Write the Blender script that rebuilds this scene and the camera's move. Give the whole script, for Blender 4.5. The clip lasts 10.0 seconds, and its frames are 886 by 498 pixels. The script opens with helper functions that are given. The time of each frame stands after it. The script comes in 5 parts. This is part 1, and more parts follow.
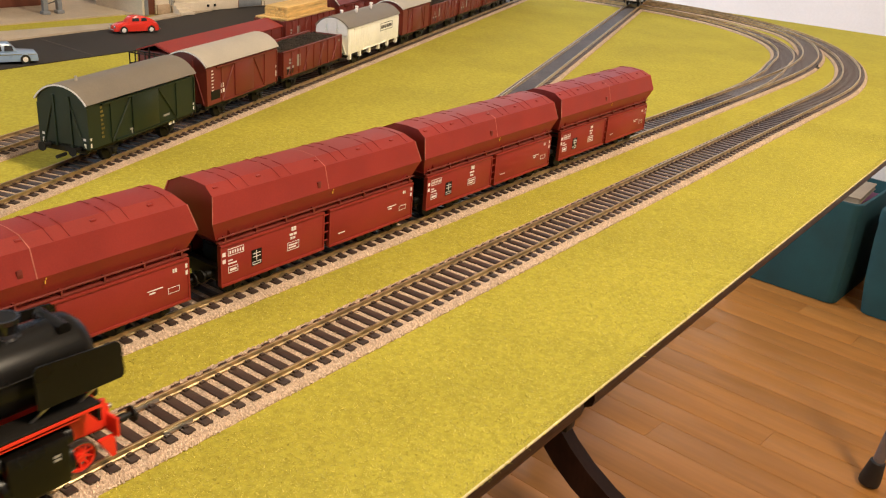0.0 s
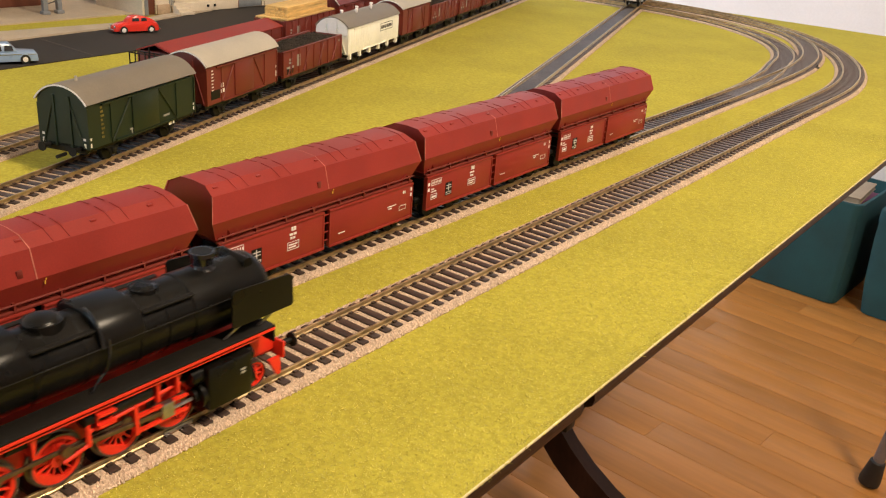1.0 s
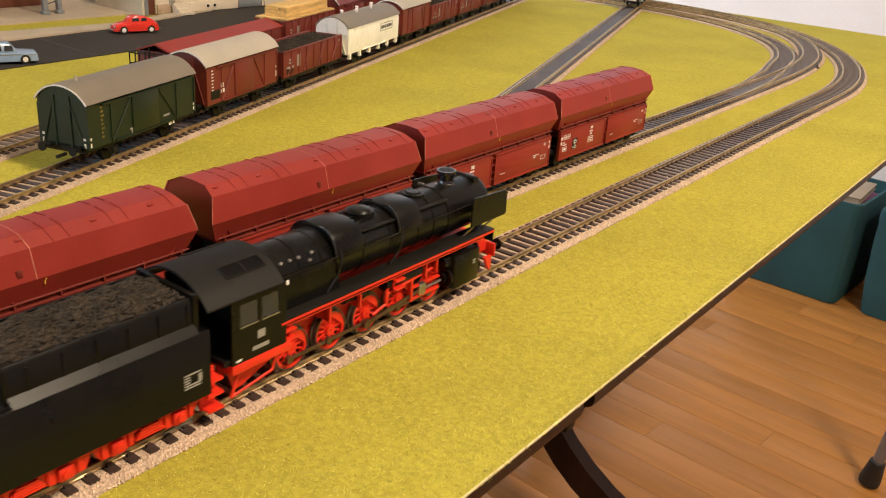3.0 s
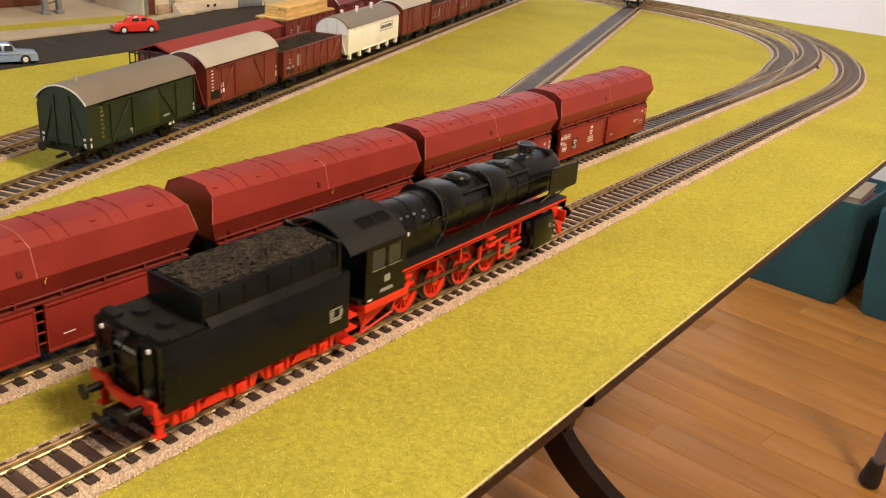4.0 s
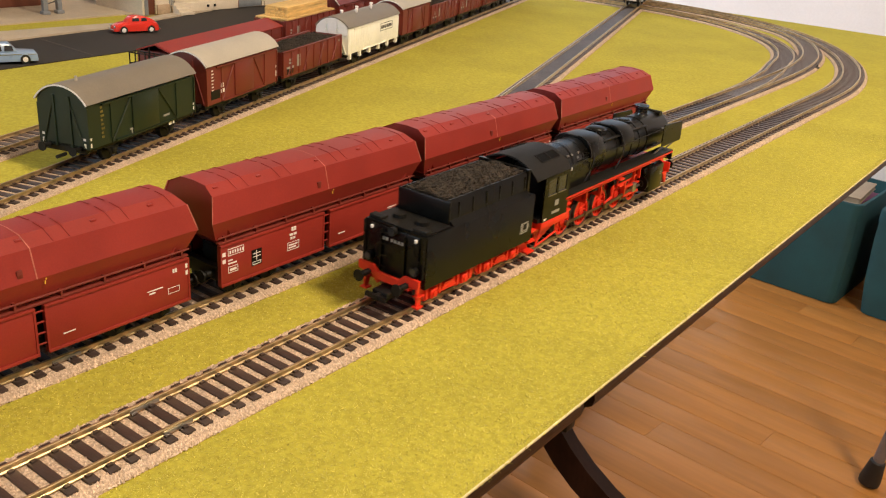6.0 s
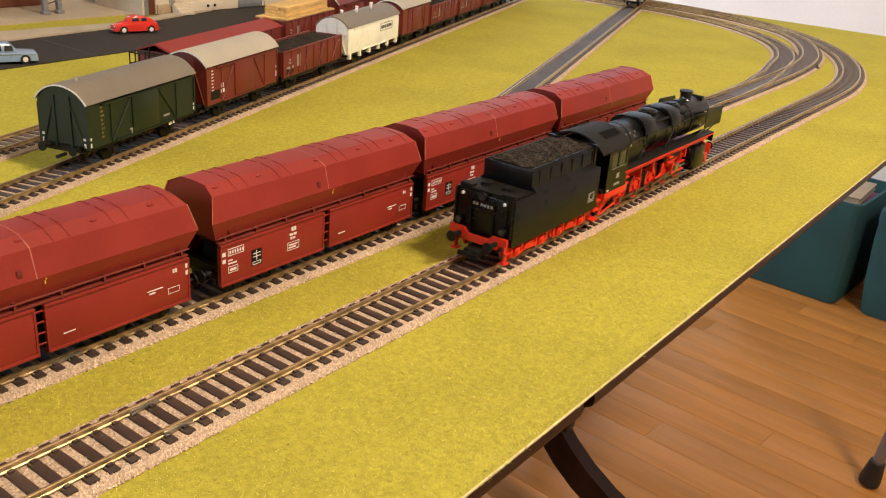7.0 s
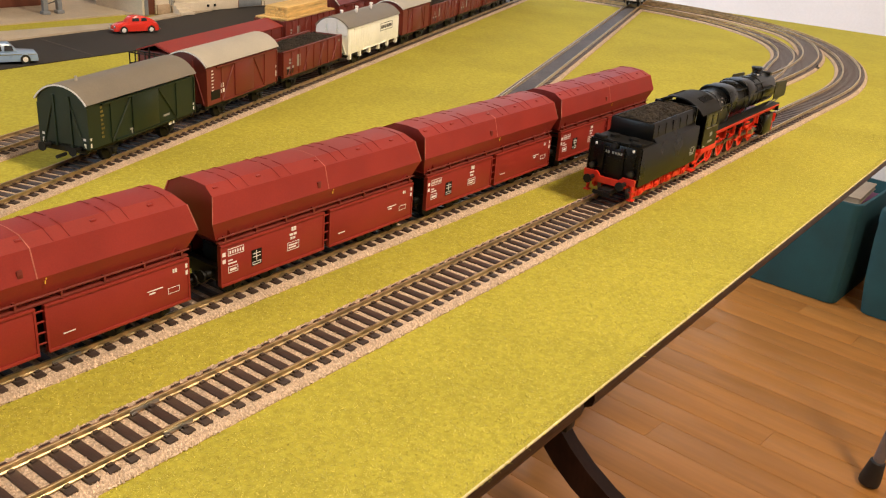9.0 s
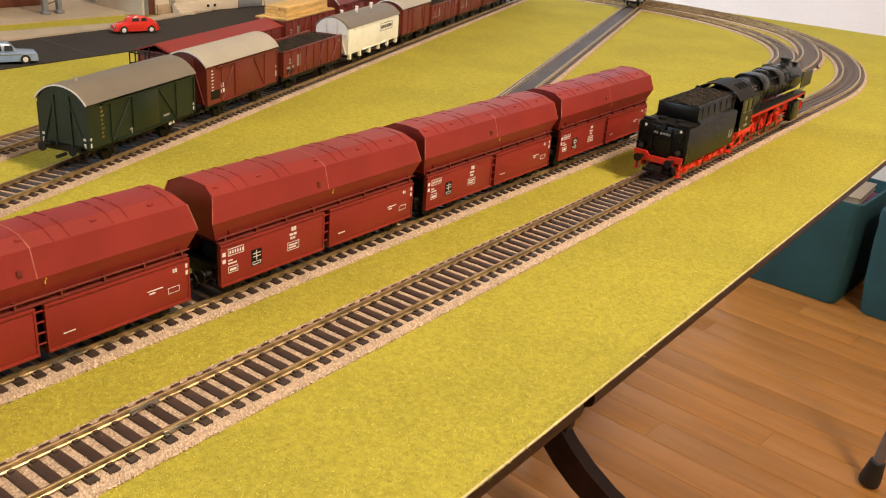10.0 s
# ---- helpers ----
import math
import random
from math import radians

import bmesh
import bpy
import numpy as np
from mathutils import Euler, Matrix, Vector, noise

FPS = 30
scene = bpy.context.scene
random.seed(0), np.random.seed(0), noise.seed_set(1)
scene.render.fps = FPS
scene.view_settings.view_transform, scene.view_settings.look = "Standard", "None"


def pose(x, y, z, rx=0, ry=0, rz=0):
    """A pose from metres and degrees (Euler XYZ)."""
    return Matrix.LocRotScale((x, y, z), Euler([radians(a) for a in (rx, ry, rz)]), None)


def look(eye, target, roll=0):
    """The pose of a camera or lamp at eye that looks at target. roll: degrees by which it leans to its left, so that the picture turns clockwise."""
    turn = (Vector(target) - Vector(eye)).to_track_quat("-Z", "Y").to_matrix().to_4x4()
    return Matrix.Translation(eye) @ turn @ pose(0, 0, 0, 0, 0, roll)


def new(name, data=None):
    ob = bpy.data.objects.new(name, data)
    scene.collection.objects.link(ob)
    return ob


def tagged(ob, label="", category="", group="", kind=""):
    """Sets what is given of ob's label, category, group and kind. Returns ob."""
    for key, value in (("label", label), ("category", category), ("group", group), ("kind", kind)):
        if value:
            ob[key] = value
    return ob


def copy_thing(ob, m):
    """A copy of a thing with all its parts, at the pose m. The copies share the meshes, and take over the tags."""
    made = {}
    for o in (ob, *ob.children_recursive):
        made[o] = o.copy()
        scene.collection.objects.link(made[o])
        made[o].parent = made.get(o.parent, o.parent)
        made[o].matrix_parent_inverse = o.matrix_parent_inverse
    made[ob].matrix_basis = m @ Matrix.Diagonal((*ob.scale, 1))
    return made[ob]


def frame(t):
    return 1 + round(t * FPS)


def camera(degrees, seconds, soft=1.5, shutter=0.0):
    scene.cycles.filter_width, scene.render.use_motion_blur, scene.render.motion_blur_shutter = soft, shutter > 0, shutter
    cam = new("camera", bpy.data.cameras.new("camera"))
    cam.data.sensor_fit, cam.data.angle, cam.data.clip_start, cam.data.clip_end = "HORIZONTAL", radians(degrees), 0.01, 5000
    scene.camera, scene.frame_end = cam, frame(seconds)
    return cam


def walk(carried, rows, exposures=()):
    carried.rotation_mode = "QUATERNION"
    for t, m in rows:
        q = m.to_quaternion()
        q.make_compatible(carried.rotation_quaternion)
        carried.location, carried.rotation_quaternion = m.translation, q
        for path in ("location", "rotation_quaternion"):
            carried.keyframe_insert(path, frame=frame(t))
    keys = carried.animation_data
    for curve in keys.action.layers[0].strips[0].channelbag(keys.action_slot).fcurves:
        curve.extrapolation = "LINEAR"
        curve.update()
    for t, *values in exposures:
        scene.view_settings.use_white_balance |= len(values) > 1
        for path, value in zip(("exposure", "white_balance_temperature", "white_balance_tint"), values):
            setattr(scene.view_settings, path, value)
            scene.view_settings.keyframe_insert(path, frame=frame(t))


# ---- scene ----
# The camera stands still beside the table's long edge, a hand's width above the layout.
ZR = 0.75          # height of the rail heads above the room's floor
ZG = ZR - 0.005    # height of the grass mat
cam = camera(52.4, 10.0, soft=1.2, shutter=0.5)
EYE = Vector((0.21356, 0.16706, ZR + 0.16521))
STAND = look(EYE, EYE + Vector((-0.54157, 0.74811, -0.38345)), 4.27)
walk(cam, [(0.0, STAND), (10.0, STAND)], exposures=[(0.0, 0.0), (10.0, 0.0)])

# ---- light: unseen warm ceiling lamp and window daylight, plus added fill lights ----
world = bpy.data.worlds.new("world")
scene.world = world
world.use_nodes = True
sky = world.node_tree.nodes.new("ShaderNodeTexSky")
sky.sky_type, sky.sun_disc = "NISHITA", False
sky.sun_elevation, sky.sun_rotation = radians(35), radians(200)
world.node_tree.links.new(sky.outputs[0], world.node_tree.nodes["Background"].inputs[0])
world.node_tree.nodes["Background"].inputs[1].default_value = 0.1


def area_lamp(name, eye, target, sx, sy, watts, colour, spread=180):
    data = bpy.data.lights.new(name, "AREA")
    data.shape, data.size, data.size_y, data.energy, data.color = "RECTANGLE", sx, sy, watts, colour
    data.spread = radians(spread)
    ob = new(name, data)
    ob.matrix_world = look(eye, target)
    return ob


area_lamp("ceiling_lamp_light", (1.00, 0.66, 2.14), (0.0, 0.45, 0.75), 0.34, 0.34, 40, (1.0, 0.81, 0.585))
# Weak warm fill added overhead; no second ceiling lamp is known.
area_lamp("ceiling_lamp_light", (-0.3, 0.9, 2.42), (-0.3, 0.9, 0.0), 0.9, 0.9, 2.5, (1.0, 0.86, 0.68))
area_lamp("window_light", (-1.1, -1.95, 1.55), (-0.7, 1.0, 0.9), 1.2, 1.1, 25.0, (0.60, 0.83, 1.0))
# Added west light, aimed to brighten the north wall; no such window is known.
area_lamp("window_light", (-2.27, 1.75, 1.55), (-0.5, 2.72, 0.8), 1.1, 1.1, 16.5, (0.84, 0.90, 1.0), 100)
area_lamp("window_light", (-0.95, 2.69, 1.60), (-0.5, 0.4, 0.75), 0.8, 0.9, 1.3, (0.76, 0.86, 1.0))


# ---- materials ----
def mat(name, colour, rough=0.5, metal=0.0, scale=60.0, vary=0.25, fine=900.0, fine_vary=0.12, bump=0.1, per_object=0.0,
        stretch=(1, 1, 1), coat=0.0, island=0.0, dist=0.0004, spec=0.5):
    """A surface with two scales of variation in metres, a fine relief and, if asked, a difference from piece to piece."""
    m = bpy.data.materials.new(name)
    m.use_nodes = True
    t, n = m.node_tree, m.node_tree.nodes
    b = n["Principled BSDF"]
    co = n.new("ShaderNodeTexCoord")
    mp = n.new("ShaderNodeMapping")
    mp.inputs["Scale"].default_value = stretch
    t.links.new(co.outputs["Object"], mp.inputs[0])
    big, small = n.new("ShaderNodeTexNoise"), n.new("ShaderNodeTexNoise")
    big.inputs["Scale"].default_value, big.inputs["Detail"].default_value = scale, 5
    small.inputs["Scale"].default_value, small.inputs["Detail"].default_value = fine, 3
    for k in (big, small):
        t.links.new(mp.outputs[0], k.inputs["Vector"])
    total = None
    terms = [(big.outputs[0], vary), (small.outputs[0], fine_vary)]
    if per_object:
        terms.append((n.new("ShaderNodeObjectInfo").outputs["Random"], per_object))
    if island:
        terms.append((n.new("ShaderNodeNewGeometry").outputs["Random Per Island"], island))
    for socket, amount in terms:
        r = n.new("ShaderNodeMapRange")
        lo, hi = (0.3, 0.7) if socket.node.type == "TEX_NOISE" else (0.0, 1.0)
        r.inputs[1].default_value, r.inputs[2].default_value = lo, hi
        r.inputs[3].default_value, r.inputs[4].default_value = 1 - amount, 1 + amount
        t.links.new(socket, r.inputs[0])
        if total is None:
            total = r.outputs[0]
        else:
            mul = n.new("ShaderNodeMath")
            mul.operation = "MULTIPLY"
            t.links.new(total, mul.inputs[0])
            t.links.new(r.outputs[0], mul.inputs[1])
            total = mul.outputs[0]
    mix = n.new("ShaderNodeVectorMath")
    mix.operation = "SCALE"
    mix.inputs[0].default_value = colour
    t.links.new(total, mix.inputs["Scale"])
    t.links.new(mix.outputs[0], b.inputs["Base Color"])
    rr = n.new("ShaderNodeMapRange")
    rr.inputs[3].default_value, rr.inputs[4].default_value = max(0.03, rough - 0.1), min(1, rough + 0.1)
    t.links.new(big.outputs[0], rr.inputs[0])
    t.links.new(rr.outputs[0], b.inputs["Roughness"])
    b.inputs["Metallic"].default_value = metal
    b.inputs["Specular IOR Level"].default_value = spec
    b.inputs["Coat Weight"].default_value = coat
    if bump:
        bp = n.new("ShaderNodeBump")
        bp.inputs["Strength"].default_value, bp.inputs["Distance"].default_value = bump, dist
        t.links.new(small.outputs[0], bp.inputs["Height"])
        t.links.new(bp.outputs[0], b.inputs["Normal"])
    return m


M = dict(
    grass=mat("grass_flock", (0.405, 0.354, 0.046), 0.95, scale=14, vary=0.09, fine=480, fine_vary=0.16, bump=0.5, dist=0.0008, spec=0.2),
    blade=mat("grass_fibre", (0.530, 0.458, 0.072), 0.5, scale=330, vary=0.20, fine_vary=0, bump=0, island=0.26),
    ballast=mat("ballast_stone", (0.50, 0.37, 0.27), 0.9, scale=90, vary=0.15, fine=1100, fine_vary=0.35, bump=1.0, dist=0.0008),
    pebble=mat("ballast_pebble", (0.62, 0.47, 0.355), 0.85, scale=60, vary=0.12, fine_vary=0, bump=0, island=0.28),
    sleeper=mat("sleeper_plastic", (0.052, 0.033, 0.027), 0.36, scale=300, vary=0.2, fine=2500, fine_vary=0.15, bump=0.15, per_object=0.18, stretch=(0.3, 1, 1)),
    # Paler copy for the farther sleepers: grazing sheen put into the colour.
    sleeper_sheen=mat("sleeper_plastic_sheen", (0.098, 0.070, 0.055), 0.42, scale=120, vary=0.25, fine=1500, fine_vary=0.2, bump=0.15),
    rail=mat("rail_brass", (0.62, 0.47, 0.26), 0.36, 0.9, scale=160, vary=0.3, fine=2000, fine_vary=0.1, bump=0.1),
    oxide=mat("oxide_red_paint", (0.255, 0.026, 0.018), 0.43, scale=35, vary=0.12, fine=1500, fine_vary=0.05, bump=0.12, dist=0.0002, spec=0.32),
    # Pale hood edges and seam: wear, with the edge highlight put into the colour.
    worn=mat("worn_edge_highlight", (0.42, 0.13, 0.09), 0.5, scale=200, vary=0.4, bump=0),
    oxide_dark=mat("brown_red_paint", (0.155, 0.021, 0.013), 0.5, scale=35, vary=0.15, fine=1500, fine_vary=0.08, bump=0.15, dist=0.0002),
    black=mat("black_plastic", (0.007, 0.0065, 0.006), 0.5, scale=80, vary=0.3, fine=1800, fine_vary=0.1, bump=0.15, spec=0.25),
    loco=mat("loco_black_paint", (0.0052, 0.0046, 0.0038), 0.29, scale=50, vary=0.25, fine=700, fine_vary=0.12, bump=0.10, dist=0.0002, spec=0.22),
    roofblack=mat("cab_roof_black", (0.0100, 0.0085, 0.0070), 0.55, scale=70, vary=0.2, fine=1500, fine_vary=0.12, bump=0.15, spec=0.2),
    # Near-black, so the flat roof shutters carry a recess's shade in their colour.
    shutter=mat("shutter_recess_shade", (0.0035, 0.003, 0.003), 0.6, scale=90, vary=0.2, bump=0.1, spec=0.08),
    tubegrey=mat("grey_steel_tube", (0.24, 0.26, 0.33), 0.32, 0.6, scale=30, vary=0.1, bump=0),
    rodsteel=mat("oiled_rod_steel", (0.16, 0.105, 0.07), 0.34, 0.8, scale=120, vary=0.25, bump=0.05),
    red=mat("chassis_red_plastic", (0.74, 0.030, 0.012), 0.42, scale=90, vary=0.1, fine=1500, fine_vary=0.05, bump=0.08),
    glossblack=mat("gloss_black", (0.010, 0.010, 0.012), 0.18, scale=60, vary=0.2, bump=0, spec=0.7),
    tyre=mat("dark_tyre_steel", (0.13, 0.105, 0.095), 0.35, 0.7, scale=120, vary=0.2, bump=0.05),
    steel=mat("bright_steel", (0.42, 0.40, 0.38), 0.3, 0.9, scale=120, vary=0.15, bump=0.05),
    coal=mat("coal", (0.046, 0.035, 0.026), 0.8, scale=150, vary=0.4, fine=900, fine_vary=0.4, bump=1.0, dist=0.001, spec=0.2),
    white=mat("white_print", (0.78, 0.74, 0.72), 0.5, vary=0.04, fine_vary=0.04, bump=0),
    grey_print=mat("grey_print", (0.30, 0.285, 0.26), 0.5, vary=0.04, fine_vary=0.04, bump=0),
    faded_yellow=mat("faded_yellow_print", (0.15, 0.115, 0.025), 0.5, vary=0.4, bump=0),
    legwood=mat("dark_leg_wood", (0.022, 0.009, 0.006), 0.45, scale=22, vary=0.35, fine=160, fine_vary=0.2, bump=0.2, stretch=(1, 1, 0.3), spec=0.15),
    yellow_print=mat("yellow_print", (0.75, 0.45, 0.05), 0.5, vary=0.04, fine_vary=0.04, bump=0),
    green=mat("dark_green_paint", (0.007, 0.017, 0.009), 0.42, scale=40, vary=0.2, fine=1500, fine_vary=0.1, bump=0.12),
    roofgrey=mat("grey_roof", (0.185, 0.155, 0.118), 0.5, scale=40, vary=0.1, fine=900, fine_vary=0.06, bump=0.1),
    rooflight=mat("light_grey_roof", (0.42, 0.375, 0.305), 0.5, scale=40, vary=0.08, fine=900, fine_vary=0.05, bump=0.1),
    cream=mat("cream_paint", (0.94, 0.92, 0.83), 0.5, scale=60, vary=0.06, fine=900, fine_vary=0.06, bump=0.1),
    lumber=mat("sawn_lumber", (0.62, 0.40, 0.14), 0.7, scale=60, vary=0.2, fine=600, fine_vary=0.2, bump=0.3, per_object=0.12, stretch=(1, 0.1, 1)),
    asphalt=mat("asphalt_card", (0.024, 0.019, 0.016), 0.8, scale=18, vary=0.2, fine=900, fine_vary=0.15, bump=0.3),
    pave=mat("pavement_card", (0.45, 0.37, 0.28), 0.85, scale=30, vary=0.12, fine=700, fine_vary=0.1, bump=0.2),
    carred=mat("bright_red_car", (0.72, 0.035, 0.022), 0.25, scale=60, vary=0.05, fine_vary=0.02, bump=0, coat=0.4),
    carblue=mat("grey_blue_car", (0.25, 0.35, 0.52), 0.3, scale=60, vary=0.06, fine_vary=0.02, bump=0, coat=0.4),
    glass=mat("dark_glazing", (0.03, 0.03, 0.035), 0.12, vary=0.1, fine_vary=0, bump=0),
    rubber=mat("black_rubber", (0.012, 0.012, 0.012), 0.55, scale=120, vary=0.2, fine=900, fine_vary=0.1, bump=0.15),
    tablewood=mat("dark_table_wood", (0.027, 0.013, 0.008), 0.45, scale=26, vary=0.55, fine=260, fine_vary=0.4, bump=0.6, stretch=(3, 0.3, 3), spec=0.25),
    matedge=mat("mat_backing", (0.82, 0.70, 0.42), 0.8, scale=90, vary=0.12, fine=900, fine_vary=0.2, bump=0.3),
    wall=mat("white_wall_paint", (0.86, 0.83, 0.83), 0.8, scale=3, vary=0.03, fine=220, fine_vary=0.02, bump=0.1),
    ceil=mat("ceiling_paint", (0.80, 0.77, 0.72), 0.85, scale=3, vary=0.03, fine=200, fine_vary=0.02, bump=0.1),
    oak=mat("oak_floor", (0.49, 0.212, 0.053), 0.36, scale=5, vary=0.22, fine=45, fine_vary=0.09, bump=0.03, per_object=0.15, stretch=(0.12, 1.7, 1), spec=0.25),
    gap=mat("floor_gap", (0.06, 0.03, 0.015), 0.8, vary=0.1, bump=0),
    teal=mat("teal_fabric", (0.014, 0.074, 0.092), 0.8, scale=9, vary=0.25, fine=900, fine_vary=0.15, bump=0.4),
    chrome=mat("chrome_tube", (0.55, 0.56, 0.60), 0.2, 0.95, scale=30, vary=0.06, bump=0),
    plaster=mat("house_plaster", (0.66, 0.58, 0.47), 0.8, scale=50, vary=0.08, fine=900, fine_vary=0.08, bump=0.2),
    stone=mat("house_plinth", (0.42, 0.31, 0.21), 0.8, scale=120, vary=0.2, fine=900, fine_vary=0.15, bump=0.3),
    door=mat("brown_door", (0.13, 0.04, 0.022), 0.5, scale=80, vary=0.15, bump=0.1),
    greydoor=mat("grey_door", (0.22, 0.24, 0.27), 0.5, scale=80, vary=0.15, bump=0.1),
    rooftile=mat("house_roof", (0.16, 0.06, 0.035), 0.7, scale=80, vary=0.2, fine=400, fine_vary=0.2, bump=0.4),
    paper=mat("paper", (0.38, 0.31, 0.23), 0.7, scale=30, vary=0.1, per_object=0.2, bump=0.1),
    bookblue=mat("blue_cover", (0.06, 0.10, 0.30), 0.5, scale=30, vary=0.2, bump=0.1),
    bookred=mat("purple_cover", (0.25, 0.07, 0.20), 0.5, scale=30, vary=0.2, bump=0.1),
)


# ---- mesh helpers ----
def B():
    return bmesh.new()


def box(bm, x0, x1, y0, y1, z0, z1, bevel=0.0, turn=None):
    r = bmesh.ops.create_cube(bm, size=1.0, matrix=Matrix.Translation(((x0 + x1) / 2, (y0 + y1) / 2, (z0 + z1) / 2)) @ Matrix.Diagonal((x1 - x0, y1 - y0, z1 - z0, 1)))
    if bevel:
        edges = {e for v in r["verts"] for e in v.link_edges}
        r = bmesh.ops.bevel(bm, geom=list(edges), offset=bevel, segments=2, affect="EDGES", profile=0.5)
    if turn is not None:
        bmesh.ops.transform(bm, matrix=turn, verts=r["verts"])
    return bm


def rod(bm, a, b, r, r2=None, n=12):
    a, b = Vector(a), Vector(b)
    m = Matrix.Translation((a + b) / 2) @ (b - a).to_track_quat("Z", "Y").to_matrix().to_4x4()
    bmesh.ops.create_cone(bm, cap_ends=True, segments=n, radius1=r, radius2=r if r2 is None else r2, depth=(b - a).length, matrix=m)
    return bm


def ball(bm, c, r, sx=1, sy=1, sz=1, n=12):
    bmesh.ops.create_uvsphere(bm, u_segments=n, v_segments=max(6, n // 2), radius=r, matrix=Matrix.Translation(c) @ Matrix.Diagonal((sx, sy, sz, 1)))
    return bm


def loft(bm, rings, close=True, caps=True):
    """Joins rings of points, each with the same count, into a skin."""
    rows = [[bm.verts.new(p) for p in ring] for ring in rings]
    k = len(rows[0])
    for a, b in zip(rows, rows[1:]):
        for i in range(k if close else k - 1):
            bm.faces.new((a[i], a[(i + 1) % k], b[(i + 1) % k], b[i]))
    if caps:
        bm.faces.new(list(reversed(rows[0])))
        bm.faces.new(rows[-1])
    return bm


def sweep(bm, profile, y0, y1):
    """An (x, z) outline drawn along y."""
    return loft(bm, [[(x, y, z) for x, z in profile] for y in (y0, y1)])


def finish(bm, smooth_angle=35):
    bmesh.ops.recalc_face_normals(bm, faces=bm.faces)
    for f in bm.faces:
        f.smooth = True
    for e in bm.edges:
        if len(e.link_faces) == 2 and e.calc_face_angle(0) > radians(smooth_angle):
            e.smooth = False


def part(name, bm, material, parent=None, label="", at=None, sharp=35):
    """Links a bmesh as one mesh object under a thing or a part."""
    finish(bm, sharp)
    me = bpy.data.meshes.new(name)
    bm.to_mesh(me)
    bm.free()
    me.materials.append(material)
    ob = new(name, me)
    ob.parent = parent
    if at is not None:
        ob.matrix_basis = at
    if label:
        ob["label"] = label
    return ob


def share(name, ob, parent, at):
    o = new(name, ob.data)
    o.parent = parent
    o.matrix_basis = at
    return o


def thing(name, label, category, group="", kind=""):
    return tagged(new(name), label, category, group, kind)


def raw(name, verts, faces, material, parent=None):
    me = bpy.data.meshes.new(name)
    me.from_pydata([tuple(v) for v in verts], [], faces)
    me.materials.append(material)
    ob = new(name, me)
    ob.parent = parent
    return ob


def tube(bm, pts, r, n=8):
    """A round bar bent along a line of points."""
    rings = []
    for i, q in enumerate(pts):
        d = (Vector(pts[min(i + 1, len(pts) - 1)]) - Vector(pts[max(i - 1, 0)])).normalized()
        a = d.orthogonal().normalized() if i == 0 else (a - d * a.dot(d)).normalized()
        b = d.cross(a)
        rings.append([Vector(q) + (a * math.cos(6.2831853 * k / n) + b * math.sin(6.2831853 * k / n)) * r for k in range(n)])
    return loft(bm, rings)


# ---- the room ----
def slab(name, x0, x1, y0, y1, z0, z1, material, label, category):
    return tagged(part(name, box(B(), x0, x1, y0, y1, z0, z1), material), label, category, kind="structure")


slab("wall_east", 2.6, 2.72, -2.1, 2.84, 0, 2.5, M["wall"], "plain white painted room wall", "wall")


def wall_with_window(name, along, a0, a1, w0, w1, t0, t1, number, label):
    """A wall along x or y, with a window opening from w0 to w1 and a framed pane in it."""
    def put(bm, a, b, z0, z1, q0=t0, q1=t1):
        return box(bm, a, b, q0, q1, z0, z1) if along == "x" else box(bm, q0, q1, a, b, z0, z1)
    bm = B()
    for a, b, z0, z1 in ((a0, w0, 0, 2.5), (w1, a1, 0, 2.5), (w0, w1, 0, 1.0), (w0, w1, 2.15, 2.5)):
        put(bm, a, b, z0, z1)
    tagged(part(name, bm, M["wall"]), label, "wall", kind="structure")
    m = (t0 + t1) / 2
    win = tagged(new("window_%d" % number), "white framed room window, out of view, with daylight outside", "window", kind="structure")
    fr = B()
    for a, b, z0, z1 in ((w0, w0 + 0.05, 1.0, 2.15), (w1 - 0.05, w1, 1.0, 2.15), (w0 + 0.05, w1 - 0.05, 1.0, 1.05), (w0 + 0.05, w1 - 0.05, 2.10, 2.15)):
        put(fr, a, b, z0, z1, m - 0.03, m + 0.03)
    part("window_frame", fr, M["wall"], win)


wall_with_window("wall_north", "x", -2.3, 2.6, -1.40, -0.50, 2.72, 2.84, 1, "plain white painted wall behind the table's end")
wall_with_window("wall_south", "x", -2.3, 2.6, -1.75, -0.45, -2.1, -1.98, 2, "white painted wall with an unseen window")
# The west window is made up to go with the light on the north wall.
wall_with_window("wall_west", "y", -2.1, 2.84, 1.15, 2.35, -2.42, -2.3, 3, "white painted wall with an unseen window")
slab("ceiling", -2.42, 2.72, -2.1, 2.84, 2.5, 2.6, M["ceil"], "plain white ceiling", "ceiling")
slab("baseboard", -2.3, 2.6, 2.70, 2.717, 0.004, 0.09, M["wall"], "white painted baseboard along the wall", "baseboard")

# floor of narrow oak strips, running at a slight angle to the table
floor = slab("floor", -2.42, 2.72, -2.1, 2.84, -0.06, -0.004, M["gap"], "warm honey-coloured oak strip floor", "floor")
part("floor_rest", box(B(), -2.3, 2.6, -1.98, 2.72, -0.0039, -0.0032), M["oak"], floor)
LEAN = Matrix.Rotation(radians(-5), 4, "Z")
rng = random.Random(7)
strips = {}
